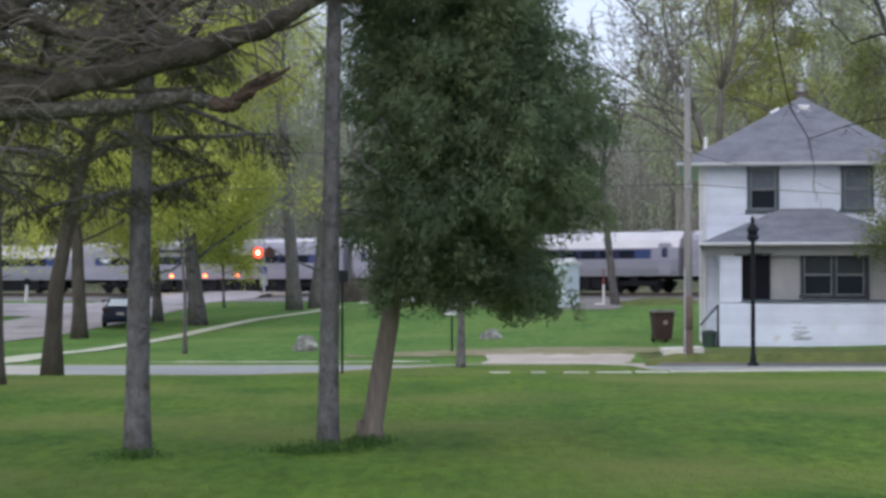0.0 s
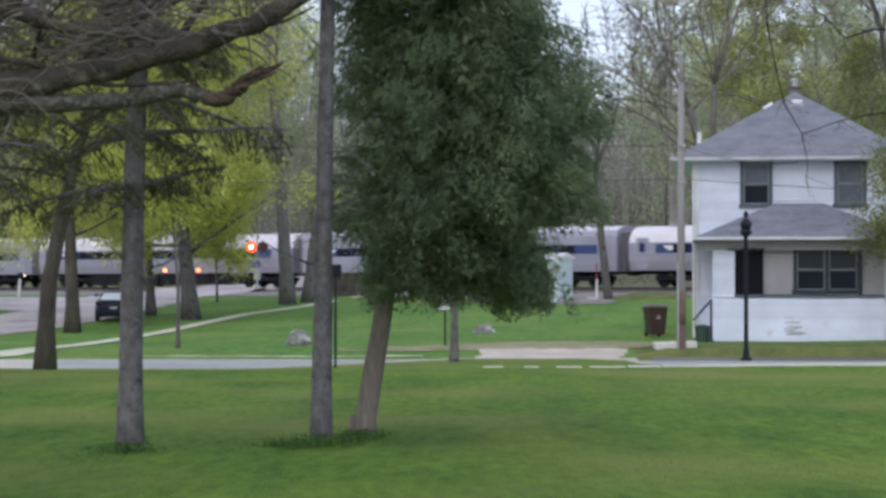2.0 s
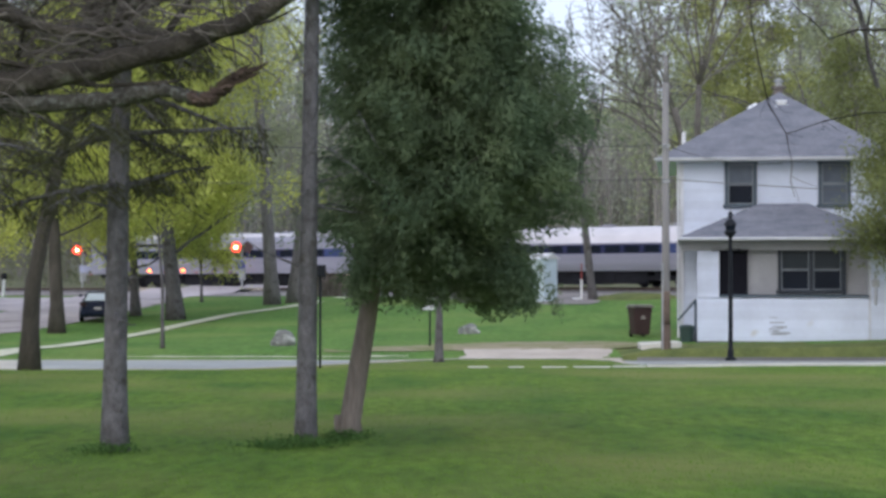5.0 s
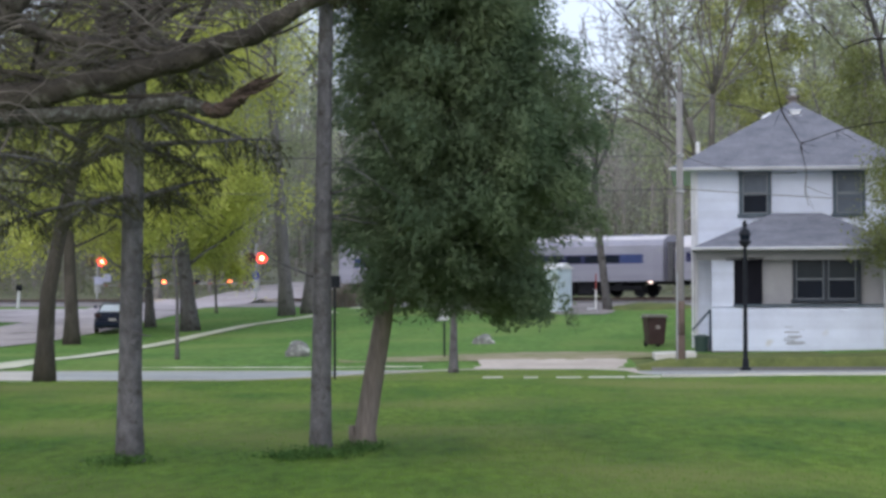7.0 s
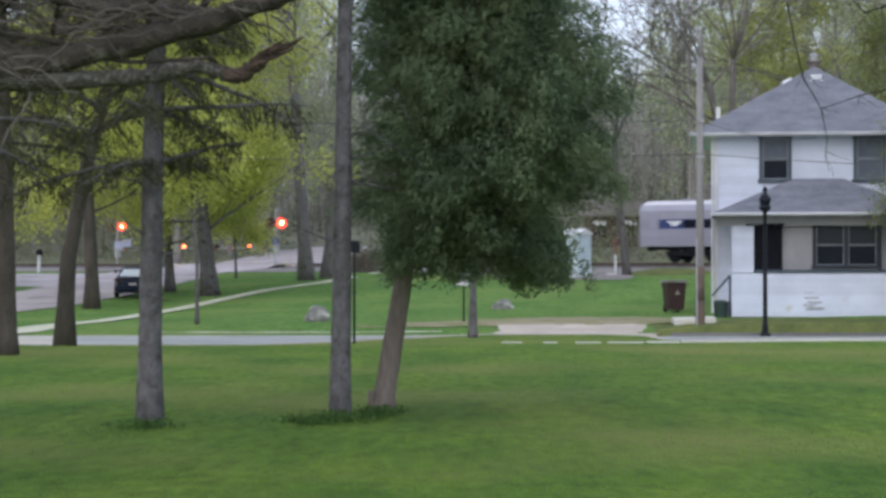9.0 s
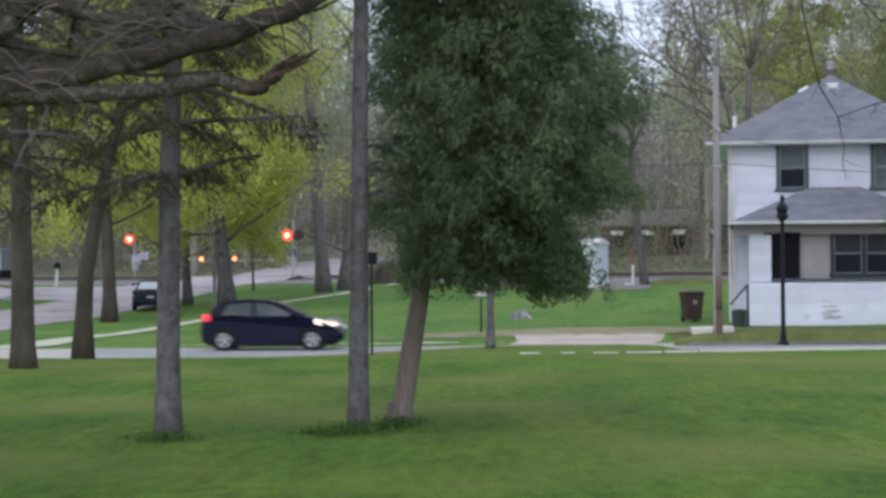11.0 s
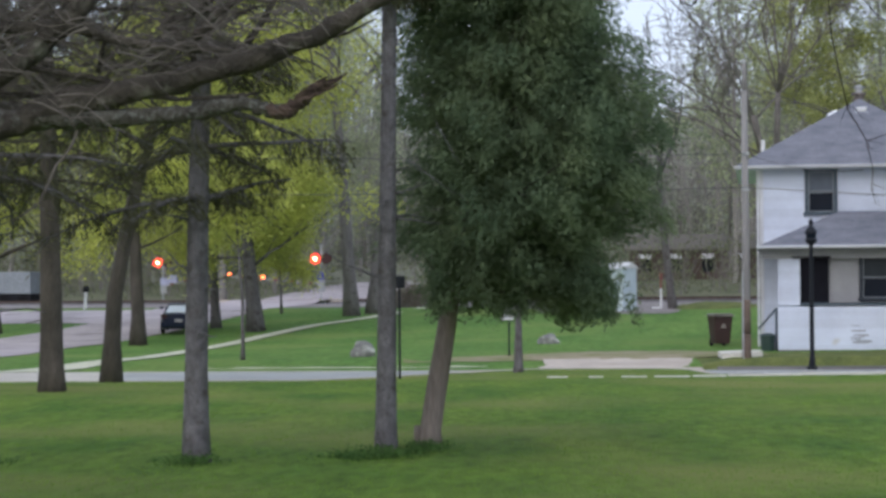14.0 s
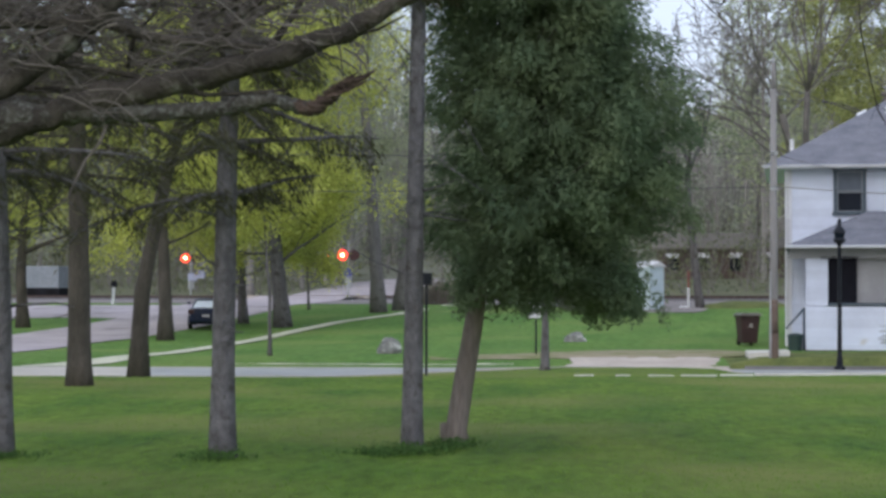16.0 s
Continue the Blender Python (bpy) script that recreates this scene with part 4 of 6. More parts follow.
def far_house(x, y, rz, w, label):
    z = land(x, y)
    h = thing("far_house", pose(x, y, z - 0.2, 0, 0, rz), label, "house")
    part("wall", boxes((-w / 2, w / 2, 0, 7, 0, 2.9)), M["farwall"], h, "dark brown wall")
    part("roof", prism([(-0.5, 2.9), (3.5, 4.3), (7.5, 2.9), (7.5, 2.75), (-0.5, 2.75)], -w / 2 - 0.4, w / 2 + 0.4), M["farroof"], h)
    for i in range(4):
        a = -w / 2 + w * (i + 0.5) / 4
        win = part("window", boxes((a - 0.5, a + 0.5, -0.04, 0.02, 0.9, 2.1)), M["pane"], h)
        part("awning", prism([(-0.75, 2.15), (0, 2.5), (0, 2.4), (-0.75, 2.05)], a - 0.55, a + 0.55), M["signwhite"], win, "white awning")


far_house(16.8, 178.0, -12, 11, "dark brown house with white awnings beyond the railway")


def box_trailer():
    t = thing("box_trailer", pose(-41.9, 176, land(-41.9, 176), 0, 0, -10), "pale grey box trailer on a dark frame", "trailer")
    part("box", boxes((-1.6, 1.6, -1.2, 1.2, 1.0, 2.9), bevel=0.04), M["signgrey"], t)
    part("frame", boxes((-1.6, 1.6, -1.1, 1.1, 0.35, 1.0), bevel=0.02), M["under"], t)
    for x in (-0.9, 0.9):
        for y in (-1.0, 1.0):
            part("wheel", rods(((x, y - 0.12, 0.45), (x, y + 0.12, 0.45), 0.45), n=18), M["tyre"], t)


M["signgrey"] = mat("pale_grey_panel", (0.25, 0.275, 0.31), (0.20, 0.22, 0.25), 0.6, 0.6)
box_trailer()


def white_post():
    x, y = -24.6, 120.0
    p = thing("white_post", pose(x, y, land(x, y), 0, 3, 0), "short white painted post beside the road", "post")
    part("post", lathe([(0.09, -0.1), (0.085, 1.0), (0.05, 1.06)], 12), M["signwhite"], p)
    part("cap", lathe([(0.14, 1.02), (0.20, 1.1), (0.20, 1.3), (0.08, 1.4)], 10), M["under"], p)


white_post()
for bx, by, s0 in ((2.6, 98.0, 0.45), (4.0, 96.5, 0.5), (1.0, 99.5, 0.4)):
    boulder(bx, by, s0 * 1.3, s0, s0 * 0.7, bx)


# ---------------------------------------------------------------- trees
class Wood:
    """Gathers tapered limbs into one list of vertices and faces."""

    def __init__(self):
        self.v, self.f = [], []

    def limb(self, pts, radii, n=6, lumpy=0.0, rng=None):
        rows = []
        up = Vector((0.31, 0.17, 0.93))
        for i, p in enumerate(pts):
            a, b = pts[max(i - 1, 0)], pts[min(i + 1, len(pts) - 1)]
            d = (b - a).normalized()
            s = d.cross(up)
            s = s.normalized() if s.length > 0.05 else d.cross(Vector((1, 0, 0))).normalized()
            w = d.cross(s)
            row = []
            for k in range(n):
                q = 2 * math.pi * k / n
                r = radii[i] * (1 + (lumpy * rng.uniform(-1, 1) if lumpy else 0))
                row.append(len(self.v))
                self.v.append(p + (s * math.cos(q) + w * math.sin(q)) * r)
            rows.append(row)
        for a, b in zip(rows, rows[1:]):
            for k in range(n):
                self.f.append((a[k], a[(k + 1) % n], b[(k + 1) % n], b[k]))
        self.f.append(tuple(rows[-1]))
        self.f.append(tuple(rows[0][::-1]))


def knotty(w, pts, radii, n, rng, lumpy=0.10, fine=5):
    """A limb with a smooth bend, knots and swellings."""
    line, rad = [], []
    last = len(pts) - 1
    for i in range(last):
        a, b, c, d = pts[max(i - 1, 0)], pts[i], pts[i + 1], pts[min(i + 2, last)]
        for k in range(fine + (i == last - 1)):
            t = k / fine
            p = 0.5 * (2 * b + (c - a) * t + (2 * a - 5 * b + 4 * c - d) * t * t + (3 * b - a - 3 * c + d) * t ** 3)
            r = radii[i] + (radii[i + 1] - radii[i]) * t
            line.append(p + Vector((rng.gauss(0, 0.10), rng.gauss(0, 0.10), rng.gauss(0, 0.10))) * r)
            rad.append(r * (1 + rng.gauss(0, 0.06) + (0.16 if rng.random() < 0.10 else 0)))
    w.limb(line, rad, n, lumpy, rng)


def wander(rng, start, way, length, n, bend, droop=0.0):
    """A limb's bent line."""
    pts, d, p = [start.copy()], way.normalized(), start.copy()
    for i in range(n):
        d = (d + Vector((rng.gauss(0, bend), rng.gauss(0, bend), rng.gauss(0, bend) - droop))).normalized()
        p = p + d * (length / n)
        pts.append(p.copy())
    return pts


def leaf_mesh(name, points, per, spread, size, slim, material, parent, rng, label="", down=0.0, ways=None, along=0.0, facing=None):
    """Many small leaves about the given points."""
    pts = np.repeat(np.array([tuple(p) for p in points]), per, axis=0)
    g = np.random.RandomState(rng.randrange(1 << 30))
    c = pts + g.normal(0, 1, pts.shape) * np.array(spread)
    a = g.normal(0, 1, pts.shape)
    a[:, 2] -= down
    if ways:   # leaves lie along their spray
        d = np.repeat(np.array([tuple(q) for q in ways]), per, axis=0)
        d /= np.linalg.norm(d, axis=1)[:, None]
        c += d * g.uniform(-along, along, (len(c), 1))
        a = d + 0.33 * a
    a /= np.linalg.norm(a, axis=1)[:, None]
    face = g.normal(0, 1, pts.shape)
    if facing:   # leaves of a spray turn the same way
        face = 0.28 * face + np.repeat(np.array([tuple(q) for q in facing]), per, axis=0)
    b = np.cross(a, face)
    b /= np.linalg.norm(b, axis=1)[:, None] + 1e-9
    s = size * g.uniform(0.6, 1.4, (len(c), 1))
    quad = np.stack([c - a * s, c + b * s * slim, c + a * s, c - b * s * slim], 1).reshape(-1, 3)
    n = len(c)
    me = bpy.data.meshes.new(name)
    me.vertices.add(4 * n)
    me.vertices.foreach_set("co", quad.ravel())
    me.loops.add(4 * n)
    me.loops.foreach_set("vertex_index", np.arange(4 * n))
    me.polygons.add(n)
    me.polygons.foreach_set("loop_start", np.arange(0, 4 * n, 4))
    me.polygons.foreach_set("loop_total", np.full(n, 4))
    me.materials.append(material)
    me.update(calc_edges=True)
    ob = new(name, me)
    ob.parent = parent
    if label:
        tagged(ob, label)
    return ob


def grow(seed, H, r0, first=0.35, limbs=12, reach=0.4, lean=(0, 0), rise=0.8, subs=5, twigs=3, sides=7, bend=0.12, kink=0.03, stout=0.5, line=None, taper=0.75):
    """Trunk with limbs, branches and twigs. Returns the wood and the twig ends."""
    rng = random.Random(seed)
    w, tips = Wood(), []
    trunk = wander(rng, Vector((0, 0, -0.15)), Vector((lean[0], lean[1], 1)), H, 10, kink)
    if line:   # a trunk that bends: sideways metres by height
        trunk = [Vector((float(np.interp(z, [q[1] for q in line], [q[0] for q in line])), 0, z)) for z in steps(-0.15, H, 10)]
    rad = [r0 * (1.35 if i == 0 else 1) * (1 - 0.88 * (i / 10) ** 1.1) for i in range(11)]
    w.limb(trunk, rad, sides)
    for i in range(limbs):
        k = first + (1 - first) * (i + rng.random()) / limbs * 0.97
        j = min(int(k * 10), 9)
        p = trunk[j].lerp(trunk[j + 1], k * 10 - j)
        a = i * 2.4 + rng.uniform(-0.5, 0.5)
        L = H * reach * (1.1 - taper * (k - first) / (1 - first)) * rng.uniform(0.7, 1.15)
        lp = wander(rng, p, Vector((math.cos(a), math.sin(a), rise * rng.uniform(0.5, 1.3))), L, 5, bend, -0.05)
        lr = rad[j] * stout
        w.limb(lp, [lr * (1 - 0.8 * q / 5) for q in range(6)], 5)
        for s in range(subs):
            q = 1 + (s + rng.random()) / subs * 3.9
            b = lp[int(q)].lerp(lp[int(q) + 1], q % 1)
            d = (lp[int(q) + 1] - lp[int(q)]).normalized() + Vector((rng.gauss(0, 0.6), rng.gauss(0, 0.6), rng.gauss(0.15, 0.4)))
            sp = wander(rng, b, d, L * rng.uniform(0.25, 0.5), 3, bend * 1.3)
            w.limb(sp, [lr * 0.3, lr * 0.22, lr * 0.15, lr * 0.08], 4)
            for t in range(twigs):
                e = sp[1 + t % 3]
                d2 = (sp[-1] - sp[0]).normalized() + Vector((rng.gauss(0, 0.7), rng.gauss(0, 0.7), rng.gauss(0.1, 0.5)))
                tp = wander(rng, e, d2, L * rng.uniform(0.12, 0.28), 2, bend * 1.5)
                w.limb(tp, [lr * 0.10, lr * 0.07, lr * 0.03], 3)
                tips += [tp[1], tp[2]]
    return w, tips, trunk


def leafy_tree(name, x, y, seed, H, r0, label, leaf, per=18, size=0.1, spread=0.35, bark="bark_far", crown="thin yellow-green spring leaves", slim=0.6, **kw):
    t = thing(name, pose(x, y, land(x, y)), label, "tree")
    w, tips, _ = grow(seed, H, r0, **kw)
    mesh_ob("trunk", w.v, w.f, M[bark], t, smooth=True)
    if per:
        leaf_mesh("crown", tips, per, spread, size, slim, M[leaf], t, random.Random(seed + 5), crown)
    return t


# trees along the road, in young leaf
leafy_tree("maple", -10.84, 90.0, 11, 16.5, 0.37, "thick-trunked maple in young yellow-green leaf", "spring", 80, 0.076, 0.5, "bark", first=0.16, limbs=26, reach=0.30, rise=0.28, lean=(-0.05, 0), stout=0.26, taper=0.4)
leafy_tree("maple", -13.2, 94.2, 12, 12, 0.24, "slender maple in young yellow-green leaf", "spring", 75, 0.073, 0.42, "bark", first=0.19, limbs=17, reach=0.37, rise=0.28, stout=0.26)
leafy_tree("maple", -14.35, 80.2, 13, 13, 0.30, "dark-barked maple in young yellow-green leaf", "spring", 84, 0.073, 0.45, "bark_dark", first=0.28, limbs=17, reach=0.37, rise=0.28, stout=0.26)
leafy_tree("maple", -9.22, 48.0, 14, 11, 0.225, "bent dark-barked maple at the street corner", "spring", 40, 0.05, 0.4, "bark_dark", first=0.42, limbs=11, reach=0.26, line=[(0.0, -0.15), (0.0, 0.4), (0.07, 2.0), (0.28, 3.1), (0.52, 4.3), (0.9, 5.7), (1.2, 7.5), (1.6, 11)], rise=0.5, sides=10)
leafy_tree("maple", -11.3, 105.0, 27, 7.5, 0.07, "young maple in bright spring leaf near the crossing", "spring", 40, 0.075, 0.4, "bark", first=0.24, limbs=13, reach=0.2, rise=0.5)
leafy_tree("maple", -8.12, 64.0, 15, 6.5, 0.07, "young maple sapling in fresh leaf", "spring", 37, 0.059, 0.3, "bark", first=0.5, limbs=9, reach=0.3)
leafy_tree("maple", -24.0, 96.0, 25, 13, 0.3, "maple in yellow-green leaf across the road", "spring", 50, 0.079, 0.45, "bark_dark", first=0.26, limbs=14, reach=0.36, rise=0.35)
leafy_tree("maple", -27.5, 104.0, 26, 13, 0.3, "maple in yellow-green leaf across the road", "spring", 50, 0.079, 0.45, "bark_dark", first=0.26, limbs=14, reach=0.36, rise=0.35)
leafy_tree("maple", -20.5, 150.0, 16, 14, 0.30, "maple in yellow-green leaf beyond the railway", "spring", 42, 0.092, 0.5, "bark_far", first=0.25, limbs=12, reach=0.36)
leafy_tree("oak", -7.32, 100.2, 17, 19, 0.36, "grey-barked oak with sparse yellow-green young leaves", "spring", 11, 0.075, 0.45, bark="bark_haze", first=0.52, limbs=13, reach=0.33, rise=0.9)
leafy_tree("oak", -6.4, 101.3, 18, 18, 0.30, "grey-barked oak with sparse yellow-green young leaves", "spring", 9, 0.075, 0.45, bark="bark_haze", first=0.52, limbs=12, reach=0.3, lean=(0.08, 0), rise=0.9)
leafy_tree("maple", 23.0, 146.0, 43, 27, 0.3, "tall maple in dull gold-green leaf beyond the railway", "goldleaf", 60, 0.12, 0.6, "bark_far", first=0.2, limbs=17, reach=0.24, rise=0.7)
leafy_tree("maple", 24.6, 112.0, 44, 14, 0.22, "maple in thin olive-green leaf behind the house", "oliveleaf", 26, 0.09, 0.5, "bark_far", first=0.2, limbs=15, reach=0.26, rise=0.6)
leafy_tree("young_tree", 0.45, 51.95, 21, 3.3, 0.13, "stubby young tree with a pale trunk", "cedar", 0, bark="bark", first=0.7, limbs=4, reach=0.2)
leafy_tree("maple", 15.3, 62.3, 23, 8.6, 0.12, "young maple in dull olive-green leaf before the house", "oliveleaf", 62, 0.05, 0.26, "bark", first=0.2, limbs=22, reach=0.30, rise=0.35)


def forked_tree(x, y, seed, label, r0, fork_at, arms, bark, depth=4, lean=0.0, slim=0.52):
    """A bare tree whose stem parts into arching boughs: arms of (turn, rise, length, sag)."""
    rng = random.Random(seed)
    t = thing("bare_tree", pose(x, y, land(x, y)), label, "tree")
    w = Wood()
    stem = wander(rng, Vector((0, 0, -0.2)), Vector((lean, 0, 1)), fork_at, 6, 0.02)
    w.limb(stem, [r0 * 1.3, r0, r0 * 0.95, r0 * 0.9, r0 * 0.86, r0 * 0.8, r0 * 0.74], 10, 0.05, rng)
    mesh_ob("trunk", w.v, w.f, M[bark], t, smooth=True)

    def branch(w, p, d, L, r, n, sag):
        pts = wander(rng, p, d, L, 6, 0.13, sag)
        w.limb(pts, [max(r * (1 - 0.62 * q / 6), 0.013) for q in range(7)], 6 if n > 2 else 4 if n else 3)
        if not n:
            return
        for k in range(4 if n > 1 else 3):
            q = rng.uniform(1.6, 5.9)
            e = pts[int(q)].lerp(pts[int(q) + 1], q % 1)
            d2 = (pts[int(q) + 1] - pts[int(q)]).normalized()
            side = Vector((rng.gauss(0, 1), rng.gauss(0, 1), rng.gauss(0.25, 0.8))).normalized()
            branch(w, e, d2 + side * rng.uniform(0.45, 0.95), L * rng.uniform(0.38, 0.66), r * (1 - 0.62 * q / 6) * 0.6, n - 1, sag * 0.8 + rng.gauss(0, 0.02))

    for turn, rise, L, sag in arms:
        w = Wood()
        k = rng.uniform(4.2, 6) if rise < 1.5 else 6
        p = stem[int(k)] if k == 6 else stem[int(k)].lerp(stem[int(k) + 1], k % 1)
        branch(w, p, Vector((math.cos(radians(turn)), math.sin(radians(turn)), rise)), L, r0 * slim, depth, sag)
        mesh_ob("bough", w.v, w.f, M[bark], t, smooth=True)
    return t


forked_tree(8.05, 94.8, 19, "slim bare tree with a forked grey crown", 0.19, 6.4, [(100, 2.4, 4.6, 0.03), (20, 1.8, 4.6, 0.04), (195, 1.2, 4.6, 0.04), (300, 1.6, 4.4, 0.03)], "bark", 3, -0.10)
forked_tree(13.35, 99.0, 20, "tall bare tree with upright limbs behind the house", 0.20, 10.5, [(80, 5.2, 9, 0.0), (10, 3.6, 9, 0.0), (175, 3.4, 8, 0.0), (350, 2.2, 8, 0.01), (260, 3.0, 8, 0.01), (20, 1.6, 7, 0.02), (190, 1.9, 7, 0.02), (120, 3.0, 8, 0.0), (300, 4, 9, 0), (40, 2.4, 8, 0)], "bark_mid", 4, 0.0, 0.26)
forked_tree(12.9, 92.0, 22, "bare tree leaning over with long arching limbs", 0.21, 9.0, [(180, 1.9, 9, 0.02), (186, 1.05, 8.5, 0.02), (172, 1.4, 8, 0.05), (195, 0.75, 7.5, 0.06), (178, 0.5, 6.5, 0.09), (160, 2.6, 8, 0.0), (200, 0.9, 7, 0.1), (10, 1.0, 5, 0.04), (215, 1.3, 7, 0.03)], "bark_mid", 4, -0.16, 0.27)
forked_tree(21.8, 94.0, 24, "tall bare tree with spreading limbs behind the house", 0.30, 7.5, [(175, 1.2, 8, 0.02), (200, 2.4, 9, 0.01), (90, 3, 9, 0), (350, 1.6, 8, 0.02), (270, 1.4, 7, 0.03)], "bark", 3)


def spruce(x, y, seed, H, r0, label, low, lean=(0, 0), reach=2.6, whorls=15, bark="bark_scaly", per=14):
    """Tall trunk with dead stubs low down and drooping needled boughs above."""
    rng = random.Random(seed)
    t = thing("spruce", pose(x, y, land(x, y)), label, "tree")
    w = Wood()
    trunk = wander(rng, Vector((0, 0, -0.2)), Vector((lean[0], lean[1], 1)), H, 24, 0.006)
    rad = [r0 * (1.28 if i == 0 else 1.06 if i == 1 else 1) * (1 - 0.8 * i / 24) for i in range(25)]
    w.limb(trunk, rad, 14, 0.05, rng)
    tips, ways = [], []
    for i in range(whorls):
        z = low + (H * 0.95 - low) * (i + rng.random() * 0.7) / whorls
        k = z / H * 24
        j = min(int(k), 23)
        c = trunk[j].lerp(trunk[j + 1], k - j)
        for b in range(4):
            a = b * math.pi / 2 + rng.uniform(-0.5, 0.5) + i
            L = reach * (1 - 0.6 * i / whorls) * rng.uniform(0.6, 1.15)
            lp = wander(rng, c, Vector((math.cos(a), math.sin(a), 0.05)), L, 6, 0.08, 0.07)
            w.limb(lp, [0.045 * (1 - 0.8 * q / 6) for q in range(7)], 5)
            for s in range(9):
                q = 1 + s / 9 * 4.9
                e = lp[int(q)].lerp(lp[int(q) + 1], q % 1)
                d = Vector((math.cos(a + 1.3 * (-1) ** s), math.sin(a + 1.3 * (-1) ** s), -0.35))
                sp = wander(rng, e, d, L * rng.uniform(0.15, 0.35), 3, 0.12, 0.12)
                w.limb(sp, [0.012, 0.009, 0.006, 0.004], 3)
                for p in (e, sp[1], sp[2], sp[3]):
                    tips.append(p)
                    ways.append((sp[3] - sp[0]).normalized() - Vector((0, 0, 0.3)))
    for i in range(9):
        z = rng.uniform(1.5, low)
        k = z / H * 24
        c = trunk[int(k)].lerp(trunk[int(k) + 1], k % 1)
        a = rng.uniform(0, 6.28)
        w.limb(wander(rng, c, Vector((math.cos(a), math.sin(a), 0.1)), rng.uniform(0.2, 0.9), 4, 0.15), [0.02, 0.016, 0.012, 0.009, 0.005], 4)
    mesh_ob("trunk", w.v, w.f, M[bark], t, smooth=True)
    if per:
        leaf_mesh("crown", tips, per, (0.05, 0.05, 0.045), 0.06, 0.13, M["needle"], t, rng, "thin olive needles on drooping boughs", ways=ways, along=0.12)
    return t


spruce(-3.58, 23.84, 31, 15, 0.15, "tall spruce with a bare grey trunk", 3.1, reach=1.9, whorls=22)
spruce(-1.40, 24.9, 32, 15, 0.128, "tall slim spruce with a bare grey trunk", 5.6, reach=0.9, whorls=16, lean=(-0.005, 0))
spruce(-6.17, 23.67, 33, 15, 0.15, "tall spruce with a bare grey trunk", 3.2, reach=2.5, whorls=22)
spruce(-9.22, 41.65, 34, 16, 0.25, "stout spruce with rough dark grey bark", 4.3, reach=3.4, whorls=22, bark="bark_dark")
spruce(-16.6, 58.0, 36, 17, 0.24, "dark spruce on the verge of the road", 6.2, reach=4.2, whorls=20, bark="bark_dark", per=16)


def cedar():
    """A broad, dense cedar on a leaning trunk."""
    rng = random.Random(41)
    t = thing("cedar", pose(-0.92, 25.98, -0.2), "dense dark green cedar on a leaning brown trunk", "tree")
    w = Wood()
    base = [Vector((0.02, 0, -0.15)), Vector((0.02, 0, 0.15)), Vector((0.12, 0, 0.8)), Vector((0.24, 0, 1.5)), Vector((0.33, 0, 2.2)), Vector((0.5, 0, 3.2)), Vector((0.75, 0.05, 4.6)), Vector((1.0, 0.05, 6.2)), Vector((1.1, 0, 8.2))]
    w.limb(base, [0.185, 0.145, 0.130, 0.122, 0.112, 0.095, 0.075, 0.05, 0.02], 12, 0.06, rng)
    w.limb([Vector((-0.10, -0.02, -0.1)), Vector((-0.13, -0.02, 0.12)), Vector((-0.14, 0, 0.22))], [0.07, 0.06, 0.045], 8, 0.1, rng)
    prof_z = [1.75, 2.0, 2.35, 2.75, 3.3, 3.95, 4.9, 5.7, 6.7, 8.2, 9.1]
    prof_r = [0.90, 1.06, 1.16, 1.44, 1.60, 1.60, 1.40, 1.20, 0.95, 0.5, 0.1]
    mid_x = [0.86, 0.88, 1.0, 1.14, 1.30, 1.34, 1.15, 0.79, 0.84, 0.9, 0.95]
    pts, ways, facing = [], [], []
    for i in range(900):   # drooping plumes, thinner where the crown opens
        z = rng.uniform(1.85, 8.9)
        a = rng.uniform(0, 2 * math.pi)
        R = np.interp(z, prof_z, prof_r)
        lump = 1 + 0.26 * noise.noise((math.cos(a) * 1.7, math.sin(a) * 1.7, z * 0.9)) + 0.24 * noise.noise((math.cos(a) * 4.5, math.sin(a) * 4.5, z * 2.4))
        r = R * lump * math.sqrt(rng.uniform(0.22, 1.0))
        c = Vector((np.interp(z, prof_z, mid_x) + r * math.cos(a), r * math.sin(a), z + 0.2 * noise.noise((a, z, 3))))
        stem = np.interp(c.z, [b.z for b in base], [b.x for b in base])
        if noise.noise(c * 1.3) < -0.42 or (c.z < 2.08 and c.y < 0.25 and abs(c.x - stem) < 0.24) or (c.z < 2.4 and c.x < 0.12) or (c.z < 3.3 and c.x < 0.35 and rng.random() < 0.5) or (c.z > 3.6 and c.x < 0.5 and rng.random() < 0.12):
            continue
        out = Vector((math.cos(a), math.sin(a), rng.uniform(-0.35, 0.45))).normalized()
        size = rng.uniform(0.24, 0.40)
        for k in range(26):
            q = Vector((rng.gauss(0, 0.34), rng.gauss(0, 0.34), rng.gauss(0, 0.30)))
            e = rng.uniform(-0.9, 1.1)
            p = c + (q + out * e) * size - Vector((0, 0, 0.10 * e * e))
            pts.append(p)
            ways.append(out + q * 0.7 - Vector((0, 0, 0.35 + 0.5 * max(e, 0))))
            facing.append((q * 2.2 + out * 0.5 + Vector((0, 0, 0.6))).normalized())
    inner = Wood()
    for i in range(120):  # limbs into the crown
        p = rng.choice(pts)
        z0 = max(2.1, p.z - rng.uniform(0.3, 1.2))
        c = Vector((np.interp(z0, [b.z for b in base], [b.x for b in base]), 0, z0))
        m = c.lerp(p, 0.4) + Vector((0, 0, -0.1))
        inner.limb([c, m, c.lerp(p, 0.78)], [0.03, 0.02, 0.008], 4)
    mesh_ob("trunk", w.v, w.f, M["bark_brown"], t, smooth=True)
